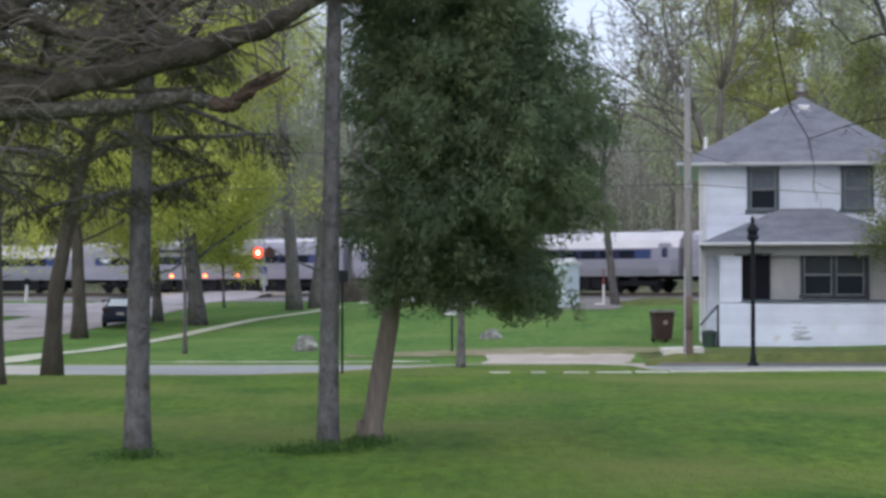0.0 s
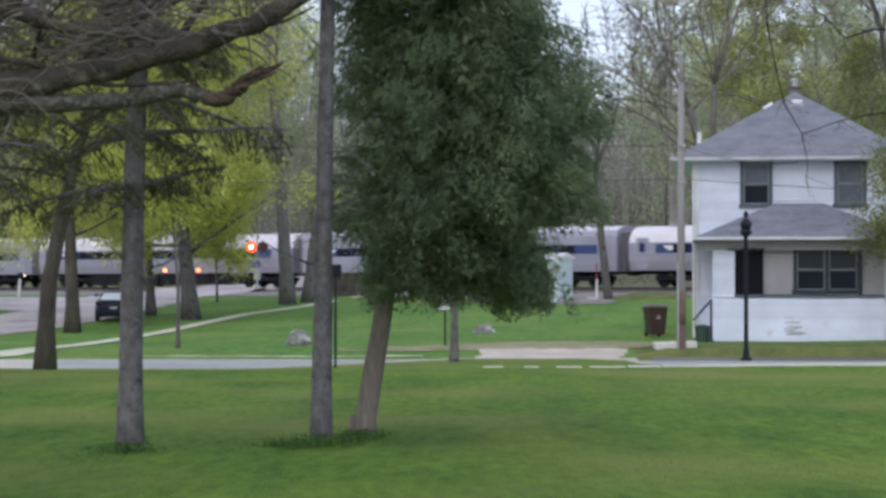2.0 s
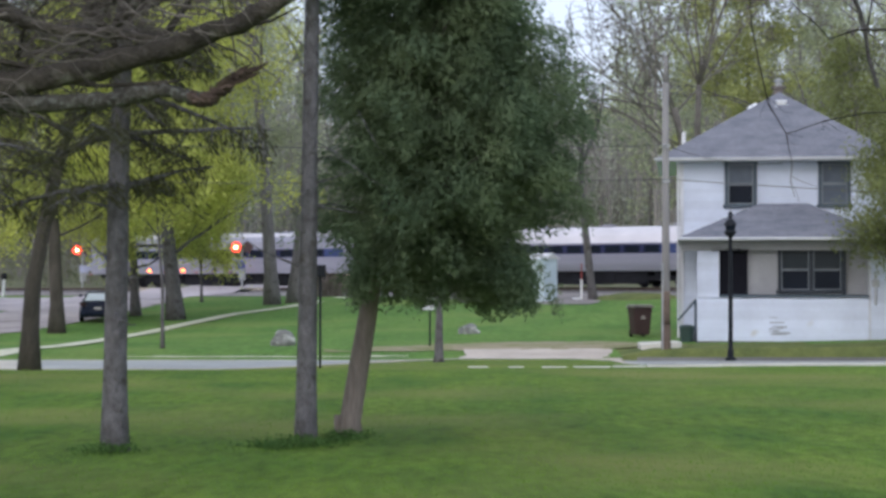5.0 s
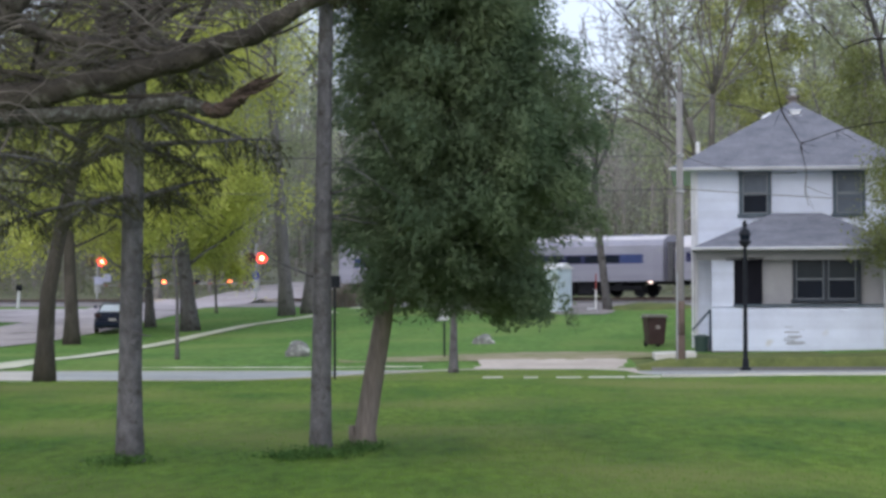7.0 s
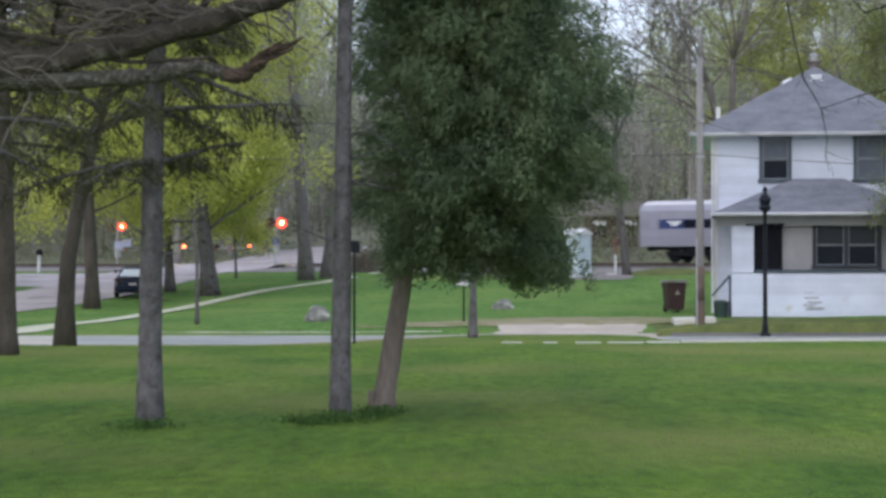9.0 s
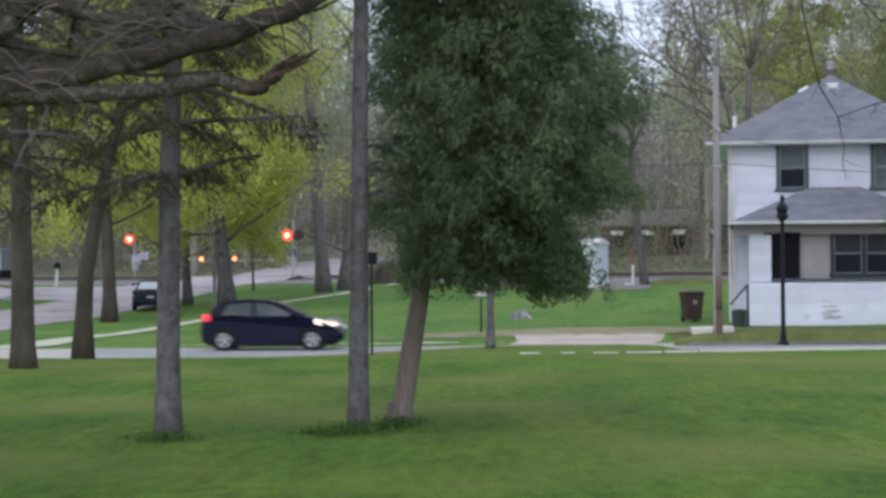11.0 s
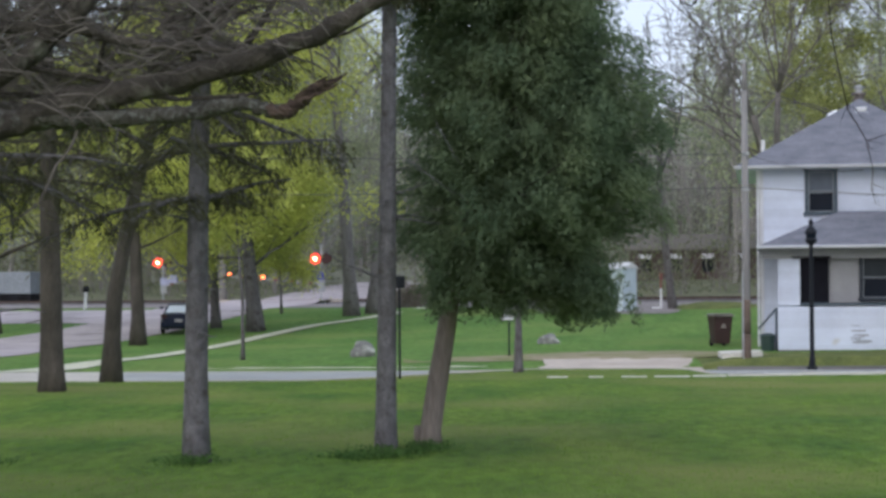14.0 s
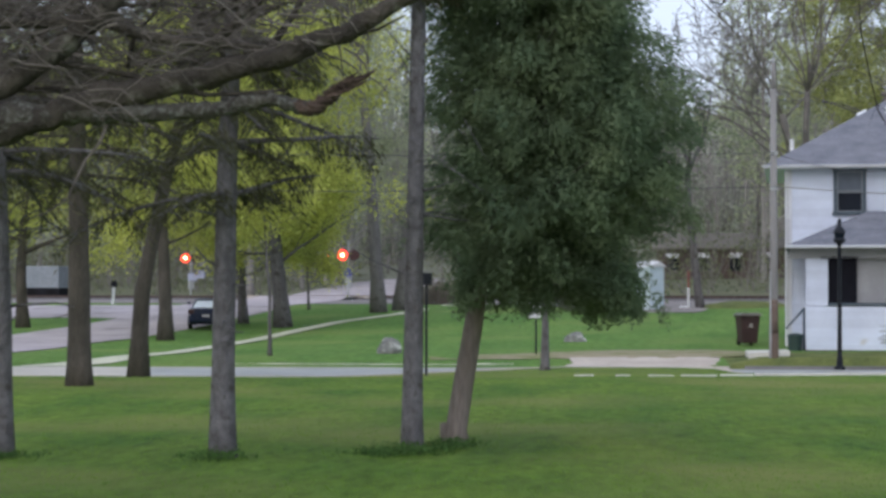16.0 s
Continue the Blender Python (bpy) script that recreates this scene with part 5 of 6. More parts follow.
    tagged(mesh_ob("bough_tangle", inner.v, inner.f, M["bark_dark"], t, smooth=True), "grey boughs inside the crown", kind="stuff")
    leaf_mesh("crown", pts, 13, (0.05, 0.05, 0.05), 0.038, 0.26, M["cedar"], t, rng, "dense dark green scale leaves", ways=ways, along=0.10, facing=facing)
    core = []
    for i in range(3600):   # the shaded inside of the crown
        z, a = rng.uniform(2.05, 8.6), rng.uniform(0, 2 * math.pi)
        r = np.interp(z, prof_z, prof_r) * 0.78 * math.sqrt(rng.random())
        p = Vector((np.interp(z, prof_z, mid_x) + r * math.cos(a), r * math.sin(a), z))
        if p.x > 0.02 or p.z > 3.3:
            core.append(p)
    leaf_mesh("inner_crown", core, 12, (0.10, 0.10, 0.10), 0.06, 0.35, M["cedar"], t, rng, "shaded inner sprays", down=0.8)
    for a0, b0 in (((-0.45, 3.62), (0.12, 3.30)), ((-0.2, 3.45), (0.55, 3.02)), ((-0.6, 4.3), (-0.3, 4.5)), ((0.15, 3.9), (0.5, 3.4))):   # bleached dead twigs
        p0, p1 = Vector((a0[0], -1.75, a0[1])), Vector((b0[0], -1.70, b0[1]))
        deadwood = Wood()
        deadwood.limb([p0 + Vector((0, 0.5, 0.1)), p0.lerp(p1, 0.35) + Vector((0, 0, 0.03)), p0.lerp(p1, 0.7) - Vector((0, 0, 0.02)), p1], [0.006, 0.006, 0.005, 0.003], 5)
        mesh_ob("dead_twig", deadwood.v, deadwood.f, M["bark_scaly"], t, "bleached grey dead twig", True)
    hang = []
    for i in range(56):  # sprays that hang below
        a = rng.uniform(0, 6.28)
        x, z = (rng.gauss(2.1, 0.2), rng.uniform(1.75, 2.05)) if i % 2 else (rng.choice((rng.uniform(0.12, 0.3), rng.uniform(0.55, 1.2))), rng.uniform(1.9, 2.15))
        for k in range(4):
            hang.append(Vector((x + rng.gauss(0, 0.05), 0.9 * math.sin(a), z - 0.09 * k)))
    for i in range(110):  # a lobe that leans out over the lawn
        p0 = Vector((rng.gauss(2.0, 0.18), rng.gauss(0, 0.5), rng.uniform(1.72, 2.2)))
        hang.append(p0)
    leaf_mesh("hanging_spray", hang, 34, (0.055, 0.06, 0.05), 0.032, 0.38, M["cedar"], t, rng, "drooping green sprays", down=0.9)


cedar()


def foreground_tree():
    """A pine beside the camera whose dead limbs reach into the view."""
    rng = random.Random(51)
    x, y = -5.4, 14.6
    t = thing("pine", pose(x, y, land(x, y)), "old pine with dead lichen-grey limbs and a torn stub", "tree")

    def at(along, height, behind=0.0):
        return Vector((along, behind - 0.2, height - land(x, y)))

    w = Wood()
    w.limb([Vector((0, 0, -0.2)), Vector((0, 0, 2)), Vector((0.05, 0, 5)), Vector((0, 0, 12))], [0.36, 0.30, 0.27, 0.15], 14, 0.05, rng)
    main = [at(0.18, 2.56), at(1.20, 2.70), at(1.80, 2.84), at(2.26, 3.0), at(2.86, 3.12), at(3.46, 3.27), at(3.86, 3.41), at(4.16, 3.52), at(4.46, 3.70), at(4.82, 3.94), at(5.30, 4.30)]
    knotty(w, main, [0.12, 0.11, 0.105, 0.10, 0.092, 0.082, 0.074, 0.068, 0.06, 0.053, 0.03], 14, rng)
    knotty(w, [at(0.3, 2.5), at(0.95, 2.78), at(1.58, 3.08), at(2.04, 3.38), at(2.45, 3.75), at(2.75, 4.15)], [0.10, 0.092, 0.085, 0.078, 0.07, 0.05], 12, rng)
    knotty(w, [at(1.06, 3.54), at(2.26, 3.58), at(2.74, 3.46), at(3.26, 3.42), at(3.52, 3.38), at(3.76, 3.34)], [0.045, 0.045, 0.04, 0.034, 0.028, 0.014], 9, rng)
    knotty(w, [at(1.86, 3.32), at(2.50, 3.21), at(2.74, 3.14), at(3.06, 3.06), at(3.46, 3.07), at(3.70, 3.09)], [0.022, 0.024, 0.022, 0.019, 0.016, 0.008], 8, rng)
    w.limb([at(2.54, 3.25), at(2.60, 3.50), at(2.74, 3.64), at(2.86, 3.86)], [0.02, 0.016, 0.012, 0.01], 6)
    for i in range(16):   # dead side limbs
        p, q = rng.uniform(1.46, 3.58), rng.uniform(3.1, 3.94)
        a, L = rng.uniform(-0.5, 0.7), rng.uniform(0.48, 1.2)
        dy, pts = rng.uniform(0.1, 0.8), []
        for k in range(6):
            pts.append(at(p, q, dy))
            a += rng.gauss(0, 0.22)
            p, q = p + math.cos(a) * L / 5, max(q + math.sin(a) * L / 5, 3.0)
        r = rng.uniform(0.018, 0.042)
        w.limb(pts, [r, r * 0.9, r * 0.75, r * 0.6, r * 0.4, r * 0.15], 6, 0.1, rng)
    # fine twigs
    tw = Wood()
    for i in range(520):
        p, q = 1.2 + 2.9 * rng.random() ** 1.5, rng.uniform(2.94, 4.02)
        if q < 2.9 + 0.42 * max(p - 2.26, 0):
            q += 0.44
        a = rng.uniform(-0.6, 0.5) + (math.pi if rng.random() < 0.3 else 0)
        L = rng.uniform(0.12, 0.68)
        pts = []
        dy = rng.uniform(-0.5, 0.9)
        for k in range(6):
            pts.append(at(p, q, dy))
            a += rng.gauss(0, 0.35)
            p, q = p + math.cos(a) * L / 5, q + math.sin(a) * L / 5
        r = rng.uniform(0.003, 0.011)
        tw.limb(pts, [r, r * 0.9, r * 0.8, r * 0.65, r * 0.5, r * 0.3], 4)
    tw.limb([at(2.40, 2.84), at(2.34, 2.70), at(2.24, 2.58), at(2.12, 2.32), at(1.98, 2.22), at(1.82, 2.16)], [0.012, 0.011, 0.010, 0.009, 0.007, 0.004], 5)
    tips, ways = [], []
    for i in range(70):   # unseen boughs, added above the view to shade the lawn and limbs
        z, a = rng.uniform(4.9, 11.5), i * 2.4
        line = wander(rng, Vector((0, 0, z)), Vector((math.cos(a), math.sin(a), 0.12)), (4.6 - 0.3 * (z - 4.9)) * rng.uniform(0.7, 1.1), 7, 0.08, -0.02)
        w.limb(line, [0.05, 0.045, 0.04, 0.034, 0.028, 0.02, 0.014, 0.008], 6)
        for k in range(26):
            q = rng.uniform(1.5, 6.95)
            e = line[int(q)].lerp(line[int(q) + 1], q % 1)
            d = Vector((rng.gauss(0, 1), rng.gauss(0, 1), rng.gauss(0.1, 0.4))).normalized()
            for m in (0.15, 0.35, 0.55):
                tips.append(e + d * m)
                ways.append(d)
    leaf_mesh("crown", tips, 12, (0.07, 0.07, 0.06), 0.075, 0.13, M["needle"], t, rng, "added olive needles above the view that shade the lawn", ways=ways, along=0.12)
    mesh_ob("trunk", w.v, w.f, M["dead"], t, "dark furrowed bark", True)
    haze, lie = [], []
    for i in range(480):   # fine dead sprays among the limbs
        p = 1.1 + 2.3 * rng.random() ** 1.3
        haze.append(at(p, rng.uniform(3.0 + 0.25 * max(p - 2.0, 0), 4.1), rng.uniform(0.3, 1.4)))
        lie.append(Vector((rng.uniform(0.3, 1), rng.gauss(0, 0.4), rng.gauss(0.1, 0.5))))
    leaf_mesh("dead_spray", haze, 16, (0.07, 0.07, 0.06), 0.07, 0.045, M["twig"], t, rng, "fine dead brown sprays", ways=lie, along=0.10)
    mesh_ob("twig_tangle", tw.v, tw.f, M["twig"], t, "bare grey-brown twigs")
    l = Wood()
    knotty(l, [at(0.34, 2.72), at(1.30, 2.83), at(1.58, 2.865), at(2.05, 2.915), at(2.50, 2.925), at(2.98, 2.94), at(3.26, 2.96), at(3.54, 3.02), at(3.70, 2.98), at(3.84, 2.95)],
           [0.16, 0.14, 0.12, 0.082, 0.066, 0.057, 0.053, 0.053, 0.053, 0.05], 14, rng)
    mesh_ob("broken_limb", l.v, l.f, M["lichen"], t, "limb coated with pale lichen", True)
    b = Wood()
    knotty(b, [at(3.76, 2.965), at(3.88, 2.955), at(3.98, 3.02), at(4.07, 3.10), at(4.16, 3.14)], [0.05, 0.054, 0.048, 0.042, 0.034], 12, rng, 0.2)
    b.limb([at(4.14, 3.14), at(4.24, 3.18), at(4.33, 3.23)], [0.032, 0.018, 0.004], 6, 0.2, rng)
    b.limb([at(4.12, 3.11), at(4.22, 3.13), at(4.27, 3.16)], [0.026, 0.014, 0.003], 6, 0.2, rng)
    for k in range(9):   # splinters
        p = rng.uniform(3.88, 4.14)
        q = 2.99 + (p - 3.88) * 0.58 + rng.uniform(-0.036, 0.036)
        L, a = rng.uniform(0.056, 0.136), rng.uniform(0.15, 0.75)
        b.limb([at(p, q, -0.03), at(p + L * 0.5 * math.cos(a), q + L * 0.5 * math.sin(a), -0.05), at(p + L * math.cos(a), q + L * math.sin(a), -0.05)], [0.02, 0.013, 0.002], 5, 0.25, rng)
    mesh_ob("torn_end", b.v, b.f, M["torn"], t, "reddish torn wood at the broken end")


foreground_tree()


def hanging_twigs():
    """Bare twig ends of a tree that stands outside the view."""
    x, y = 7.5, 29.0
    t = thing("bare_tree", pose(x, y, land(x, y)), "bare tree with thin drooping branches near the camera", "tree")
    rng = random.Random(61)

    def at(along, height):
        return Vector((along, 0, height - land(x, y)))

    w = Wood()
    w.limb([Vector((0, 0, -0.2)), Vector((0, 0, 3)), Vector((-0.1, 0, 6)), Vector((-0.2, 0, 10))], [0.22, 0.18, 0.15, 0.08], 10, 0.05, rng)
    mesh_ob("trunk", w.v, w.f, M["bark_dark"], t, smooth=True)
    w = Wood()
    w.limb([at(-0.20, 4.62), at(-0.60, 4.18), at(-1.18, 4.15), at(-1.73, 4.04), at(-2.18, 3.88), at(-2.28, 3.86)], [0.02, 0.015, 0.011, 0.009, 0.007, 0.004], 5)
    w.limb([at(-0.20, 5.35), at(-1.25, 5.35), at(-1.65, 5.22), at(-1.93, 5.51), at(-2.13, 5.67), at(-2.54, 6.15)], [0.03, 0.02, 0.012, 0.009, 0.008, 0.005], 5)
    w.limb([at(-0.12, 6.31), at(-1.73, 6.55), at(-2.82, 6.15), at(-2.76, 5.35), at(-2.66, 4.86), at(-2.54, 4.30), at(-2.28, 3.86), at(-2.19, 3.41), at(-2.22, 3.17), at(-2.16, 2.95)], [0.05, 0.03, 0.014, 0.012, 0.011, 0.010, 0.008, 0.006, 0.005, 0.004], 5)
    w.limb([at(-0.12, 6.47), at(-3.34, 6.31), at(-4.55, 5.99), at(-4.75, 5.79), at(-4.91, 5.86)], [0.05, 0.03, 0.018, 0.014, 0.008], 5)
    for i in range(26):
        p = rng.choice([(-2.66, 4.94), (-2.54, 4.38), (-2.28, 3.86), (-1.73, 4.04), (-1.93, 5.51), (-2.22, 3.25), (-1.41, 5.33)])
        a, L, pts = rng.uniform(-2.6, 0.2), rng.uniform(0.12, 0.48), []
        for k in range(4):
            pts.append(at(*p))
            a += rng.gauss(0, 0.4)
            p = (p[0] + math.cos(a) * L / 3, p[1] + math.sin(a) * L / 3)
        w.limb(pts, [0.005, 0.004, 0.003, 0.002], 3)
    mesh_ob("hanging_branch", w.v, w.f, M["twigdark"], t, "thin dark drooping branches", True)


hanging_twigs()


def forest():
    """Woods beyond the railway: a few trees of each form, copied."""
    rng = random.Random(71)
    kinds = []
    for i, (H, per, leaf, size, first) in enumerate([(29, 14, "farleaf", 0.135, 0.14), (31, 6, "farleaf", 0.125, 0.18), (27, 2, "farleaf", 0.10, 0.15), (30, 21, "farleaf", 0.145, 0.10), (22, 12, "farleaf", 0.13, 0.08), (31, 4, "farleaf", 0.10, 0.2)]):
        o = thing("woodland_tree", pose(0, 0, 0), "tall woodland tree in thin yellow-green spring leaf" if per > 4 else "tall woodland tree still bare in spring", "tree", "woods beyond the railway")
        w, tips, _ = grow(100 + i, H, 0.21, first=first, limbs=17, reach=0.27, rise=1.0, subs=4, twigs=2, sides=6)
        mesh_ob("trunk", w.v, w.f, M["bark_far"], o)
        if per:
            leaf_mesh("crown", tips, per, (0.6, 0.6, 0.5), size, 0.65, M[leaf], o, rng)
        kinds.append([o, 0])
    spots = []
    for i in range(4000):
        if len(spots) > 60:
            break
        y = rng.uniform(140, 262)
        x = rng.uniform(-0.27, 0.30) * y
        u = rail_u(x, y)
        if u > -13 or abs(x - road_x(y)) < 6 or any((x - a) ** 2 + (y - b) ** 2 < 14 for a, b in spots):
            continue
        if 0.036 < x / y < 0.106:   # bearings kept nearly clear so that sky shows in the camera's view
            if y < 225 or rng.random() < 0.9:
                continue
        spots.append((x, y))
    more = 0
    while more < 12:    # more trees on bearings where the camera's view had gaps, clear of the road
        y = rng.uniform(170, 255)
        x = rng.uniform(-0.105, -0.045) * y
        if abs(x - road_x(y)) > 5:
            spots.append((x, y))
            more += 1
    for x, y in spots:
        k = rng.choice([0, 1, 2, 3, 3, 4, 5, 0])
        ob, used = kinds[k]
        m = pose(x, y, land(x, y) - 0.1, 0, 0, rng.uniform(0, 360))
        if not used:
            ob.matrix_world = m
            kinds[k][1] = 1
        else:
            copy_thing(ob, m)


forest()


def far_woods():
    """The wood's far edge, too dense to count."""
    rng = random.Random(81)
    w = Wood()
    pts = []
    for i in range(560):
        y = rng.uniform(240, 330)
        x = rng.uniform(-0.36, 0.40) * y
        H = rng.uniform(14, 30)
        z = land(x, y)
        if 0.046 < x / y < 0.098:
            # lower trees on these bearings, to fit the sky in the camera's view
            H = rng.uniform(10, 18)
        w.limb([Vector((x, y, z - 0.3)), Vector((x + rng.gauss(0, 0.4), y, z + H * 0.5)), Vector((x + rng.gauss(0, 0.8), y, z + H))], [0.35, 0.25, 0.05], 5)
        for k in range(9):   # bare boughs
            h = rng.uniform(0.25, 0.9) * H
            e = Vector((x + rng.gauss(0, 2.6), y, z + h + rng.uniform(1, 4)))
            w.limb([Vector((x, y, z + h)), Vector((x, y, z + h)).lerp(e, 0.5), e], [0.10, 0.07, 0.03], 3)
        for k in range(44):
            h = rng.uniform(0.0, 1) ** 1.5 * H
            pts.append(Vector((x + rng.gauss(0, 2.0), y + rng.gauss(0, 1.5), z + h)))
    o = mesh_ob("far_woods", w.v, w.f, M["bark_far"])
    tagged(o, "distant wood in thin spring leaf, haze put into its colours", "woods", kind="stuff")
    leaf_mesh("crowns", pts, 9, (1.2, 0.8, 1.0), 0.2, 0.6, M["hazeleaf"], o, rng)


far_woods()


def brush():
    """Bushes and saplings along the wood's edge."""
    rng = random.Random(93)
    w, pts = Wood(), []
    for i in range(620):
        x = rng.uniform(-80, 66)
        u = -rng.uniform(16, 75)
        y = 134.57 - 0.7265 * x - u
        if abs(x - road_x(y)) < 5 or y > 262:
            continue
        z, H = land(x, y), rng.uniform(2.0, 6.5)
        for k in range(3):
            e = Vector((x + rng.gauss(0, 0.9), y + rng.gauss(0, 0.9), z + H * rng.uniform(0.6, 1)))
            w.limb([Vector((x, y, z - 0.1)), Vector((x, y, z)).lerp(e, 0.5) + Vector((rng.gauss(0, 0.2), 0, 0)), e], [0.03, 0.022, 0.01], 4)
            pts += [e, Vector((x, y, z)).lerp(e, rng.uniform(0.3, 0.9)), Vector((x + rng.gauss(0, 1), y, z + 0.4))]
    o = mesh_ob("brush", w.v, w.f, M["bark_far"])
    tagged(o, "tangled grey-green brush along the wood's edge", "brush", kind="stuff")
    leaf_mesh("leaves", pts, 11, (0.7, 0.7, 0.6), 0.12, 0.6, M["brushleaf"], o, rng)


brush()


def bare_shrub(x, y, wide, high):
    """A low leafless shrub of many thin stems."""
    rng = random.Random(131)
    o = thing("shrub", pose(x, y, land(x, y)), "low brown leafless shrub at the path's end", "shrub")
    w, pts = Wood(), []
    for i in range(150):
        a, lean = rng.uniform(0, 2 * math.pi), rng.uniform(0, 1)
        foot = Vector((rng.gauss(0, 0.22) * wide, rng.gauss(0, 0.2), -0.1))
        e = foot + Vector((math.cos(a) * lean * wide * 0.5, math.sin(a) * lean * 0.6, high * rng.uniform(0.5, 1.08) * (1.05 - 0.45 * lean)))
        m = foot.lerp(e, 0.55) + Vector((rng.gauss(0, 0.06), 0, 0.08))
        w.limb([foot, m, e], [0.022, 0.016, 0.007], 4)
        for k in range(4):
            p = m.lerp(e, rng.random())
            w.limb([p, p + Vector((rng.gauss(0, 0.17), rng.gauss(0, 0.15), rng.uniform(0.02, 0.25)))], [0.010, 0.005], 3)
    mesh_ob("stems", w.v, w.f, M["bark_brown"], o, "tangle of brown stems")


bare_shrub(-4.75, 108.5, 2.0, 1.45)


def undergrowth():
    rng = random.Random(91)
    for x, y, n, sp in ((-3.58, 23.45, 22, (0.13, 0.13, 0.04)), (-1.40, 24.3, 44, (0.17, 0.30, 0.04)), (-0.92, 25.2, 34, (0.16, 0.34, 0.05)), (-1.75, 24.1, 22, (0.22, 0.26, 0.03)), (-6.1, 23.4, 20, (0.18, 0.2, 0.02))):
        pts = [Vector((x + rng.gauss(0, sp[0]), y + rng.gauss(0, sp[1]), land(x, y) + 0.03 + abs(rng.gauss(0, sp[2])))) for i in range(n)]
        o = leaf_mesh("weeds", pts, 30, (0.10, 0.12, 0.022), 0.022, 0.4, M["weed"], None, rng)
        tagged(o, "dark green weeds round the foot of a trunk", "weeds", kind="stuff")


undergrowth()


def lawn_tufts():
    """Short grass over the lawn between the camera and the street."""
    rng = np.random.RandomState(97)
    n = 24000
    y = 12 + 38 * rng.uniform(0, 1, n) ** 1.4
    x = rng.uniform(-0.30, 0.25, n) * y
    thick = np.array([noise.noise((a * 0.9, b * 0.5, 5.0)) + 0.5 * noise.noise((a * 0.25, b * 0.12, 9.0)) for a, b in zip(x, y)])
    keep = thick > -0.6
    x, y = x[keep], y[keep]
    pts = [(a, b, land(a, b) + 0.02) for a, b in zip(x, y)]
    o = leaf_mesh("grass_tufts", pts, 3, (0.07, 0.07, 0.002), 0.013, 0.3, M["blade"], None, random.Random(98), down=-1.5)
    tagged(o, "short uneven green grass", "grass", kind="stuff")


lawn_tufts()


# ---------------------------------------------------------------- level crossing
def lamp_head(parent, name, x, z):
    """The round board behind a lamp."""
    h = part(name, lathe([(0.37, 0), (0.37, 0.03)], 20, Matrix.Translation((x, -0.10, z)) @ pose(0, 0, 0, 90)), M["black"], parent, "black round target board")
    return h


def shutter(parent, x, z):
    """A lamp and its made-up red blind, hinged above: down it stands for the lamp being off, up it lies edge-on."""
    # red disc and orange ring build the lamp's glare as glowing shapes
    part("lit_disc", lathe([(0.36, -0.006), (0.36, 0.006)], 24, Matrix.Translation((x, -0.15, z)) @ pose(0, 0, 0, 90)), M["flashhalo"], parent, "glowing red lamp")
    part("lit_ring", lathe([(0.20, -0.010), (0.20, 0.010)], 20, Matrix.Translation((x, -0.16, z)) @ pose(0, 0, 0, 90)), M["flash"], parent, "glowing orange ring in place of the lamp's glare")
    part("lit_core", lathe([(0.11, -0.014), (0.11, 0.014)], 16, Matrix.Translation((x, -0.17, z)) @ pose(0, 0, 0, 90)), M["flashcore"], parent, "white-hot lamp core")
    d = part("blind", lathe([(0.37, -0.008), (0.37, 0.008)], 24, Matrix.Translation((0, 0, -0.37)) @ pose(0, 0, 0, 90)), M["lens"], parent, "made-up dark red blind that hides the lamp when off")
    d.location = (x, -0.21, z + 0.37)
    return d


def crossing_gate(x, y, rz, face, arm_len, lights, lamp_z, label, ground=1.5):
    g = thing("crossing_gate", pose(x, y, ground), label, "crossing gate", "gates of the level crossing")
    part("mast", rods(((0, 0, -0.3), (0, 0, lamp_z + 1.0), 0.065)), M["galv"], g, "grey metal mast")
    part("base", boxes((-0.3, 0.3, -0.3, 0.3, -0.1, 0.18), bevel=0.02), M["galv"], g)
    part("cross_bar", rods(((-0.62, -0.05, lamp_z), (0.62, -0.05, lamp_z), 0.035)), M["black"], g)
    for s in (-0.4, 0.4):
        lamp_head(g, "lamp_head", s, lamp_z)
    discs = [shutter(g, s, lamp_z) for s in (-0.4, 0.4)]
    part("mechanism", boxes((-0.22, 0.22, 0.06, 0.45, 0.85, 1.7), bevel=0.03), M["galv"], g)
    arm = part("arm", boxes((0.2, arm_len, -0.02, 0.02, -0.035, 0.035)), M["armgrey"], g, "striped barrier arm with lamps")
    n = int(arm_len / 0.8)
    for i in range(1, n, 2):
        part("red_stripe", boxes((0.8 * i, 0.8 * i + 0.4, -0.026, 0.026, -0.038, 0.038)), M["signred"], arm)
    for d in lights:
        part("arm_lamp", lathe([(0.02, -0.14), (0.14, -0.06), (0.14, 0.06), (0.02, 0.14)], 12, Matrix.Translation((d, -0.06, 0.13))), M["armlight"], arm, "glowing red lamp")
    blinds = []
    for d in lights[:2]:   # made-up covers: down they stand for the two inner lamps being off
        k = part("blind", lathe([(0.17, -0.006), (0.17, 0.006)], 16, Matrix.Translation((0, 0, -0.15)) @ pose(0, 0, 0, 90)), M["under"], arm, "made-up dark cover that hides the lamp when off")
        k.matrix_basis = pose(d + 0.14 * face[0], 0.14 * face[1] - 0.06, 0.28, 0, 0, face[2])
        blinds.append(k)
    arm.matrix_basis = pose(0, 0.1, 1.40) @ pose(0, 0, 0, 0, 0, rz)
    return g, discs, arm, blinds


NEAR_GATE = crossing_gate(-12.24, 139.0, 144, (-0.655, 0.755, 221), 8.9, (2.5, 5.5, 8.7), 3.1, "level crossing gate with flashing lamps beside the road")
FAR_GATE = crossing_gate(-26.6, 160.0, -36, (0.70, -0.71, 45), 6.0, (4.6, 5.8), 3.3, "level crossing gate with flashing lamps beyond the railway")
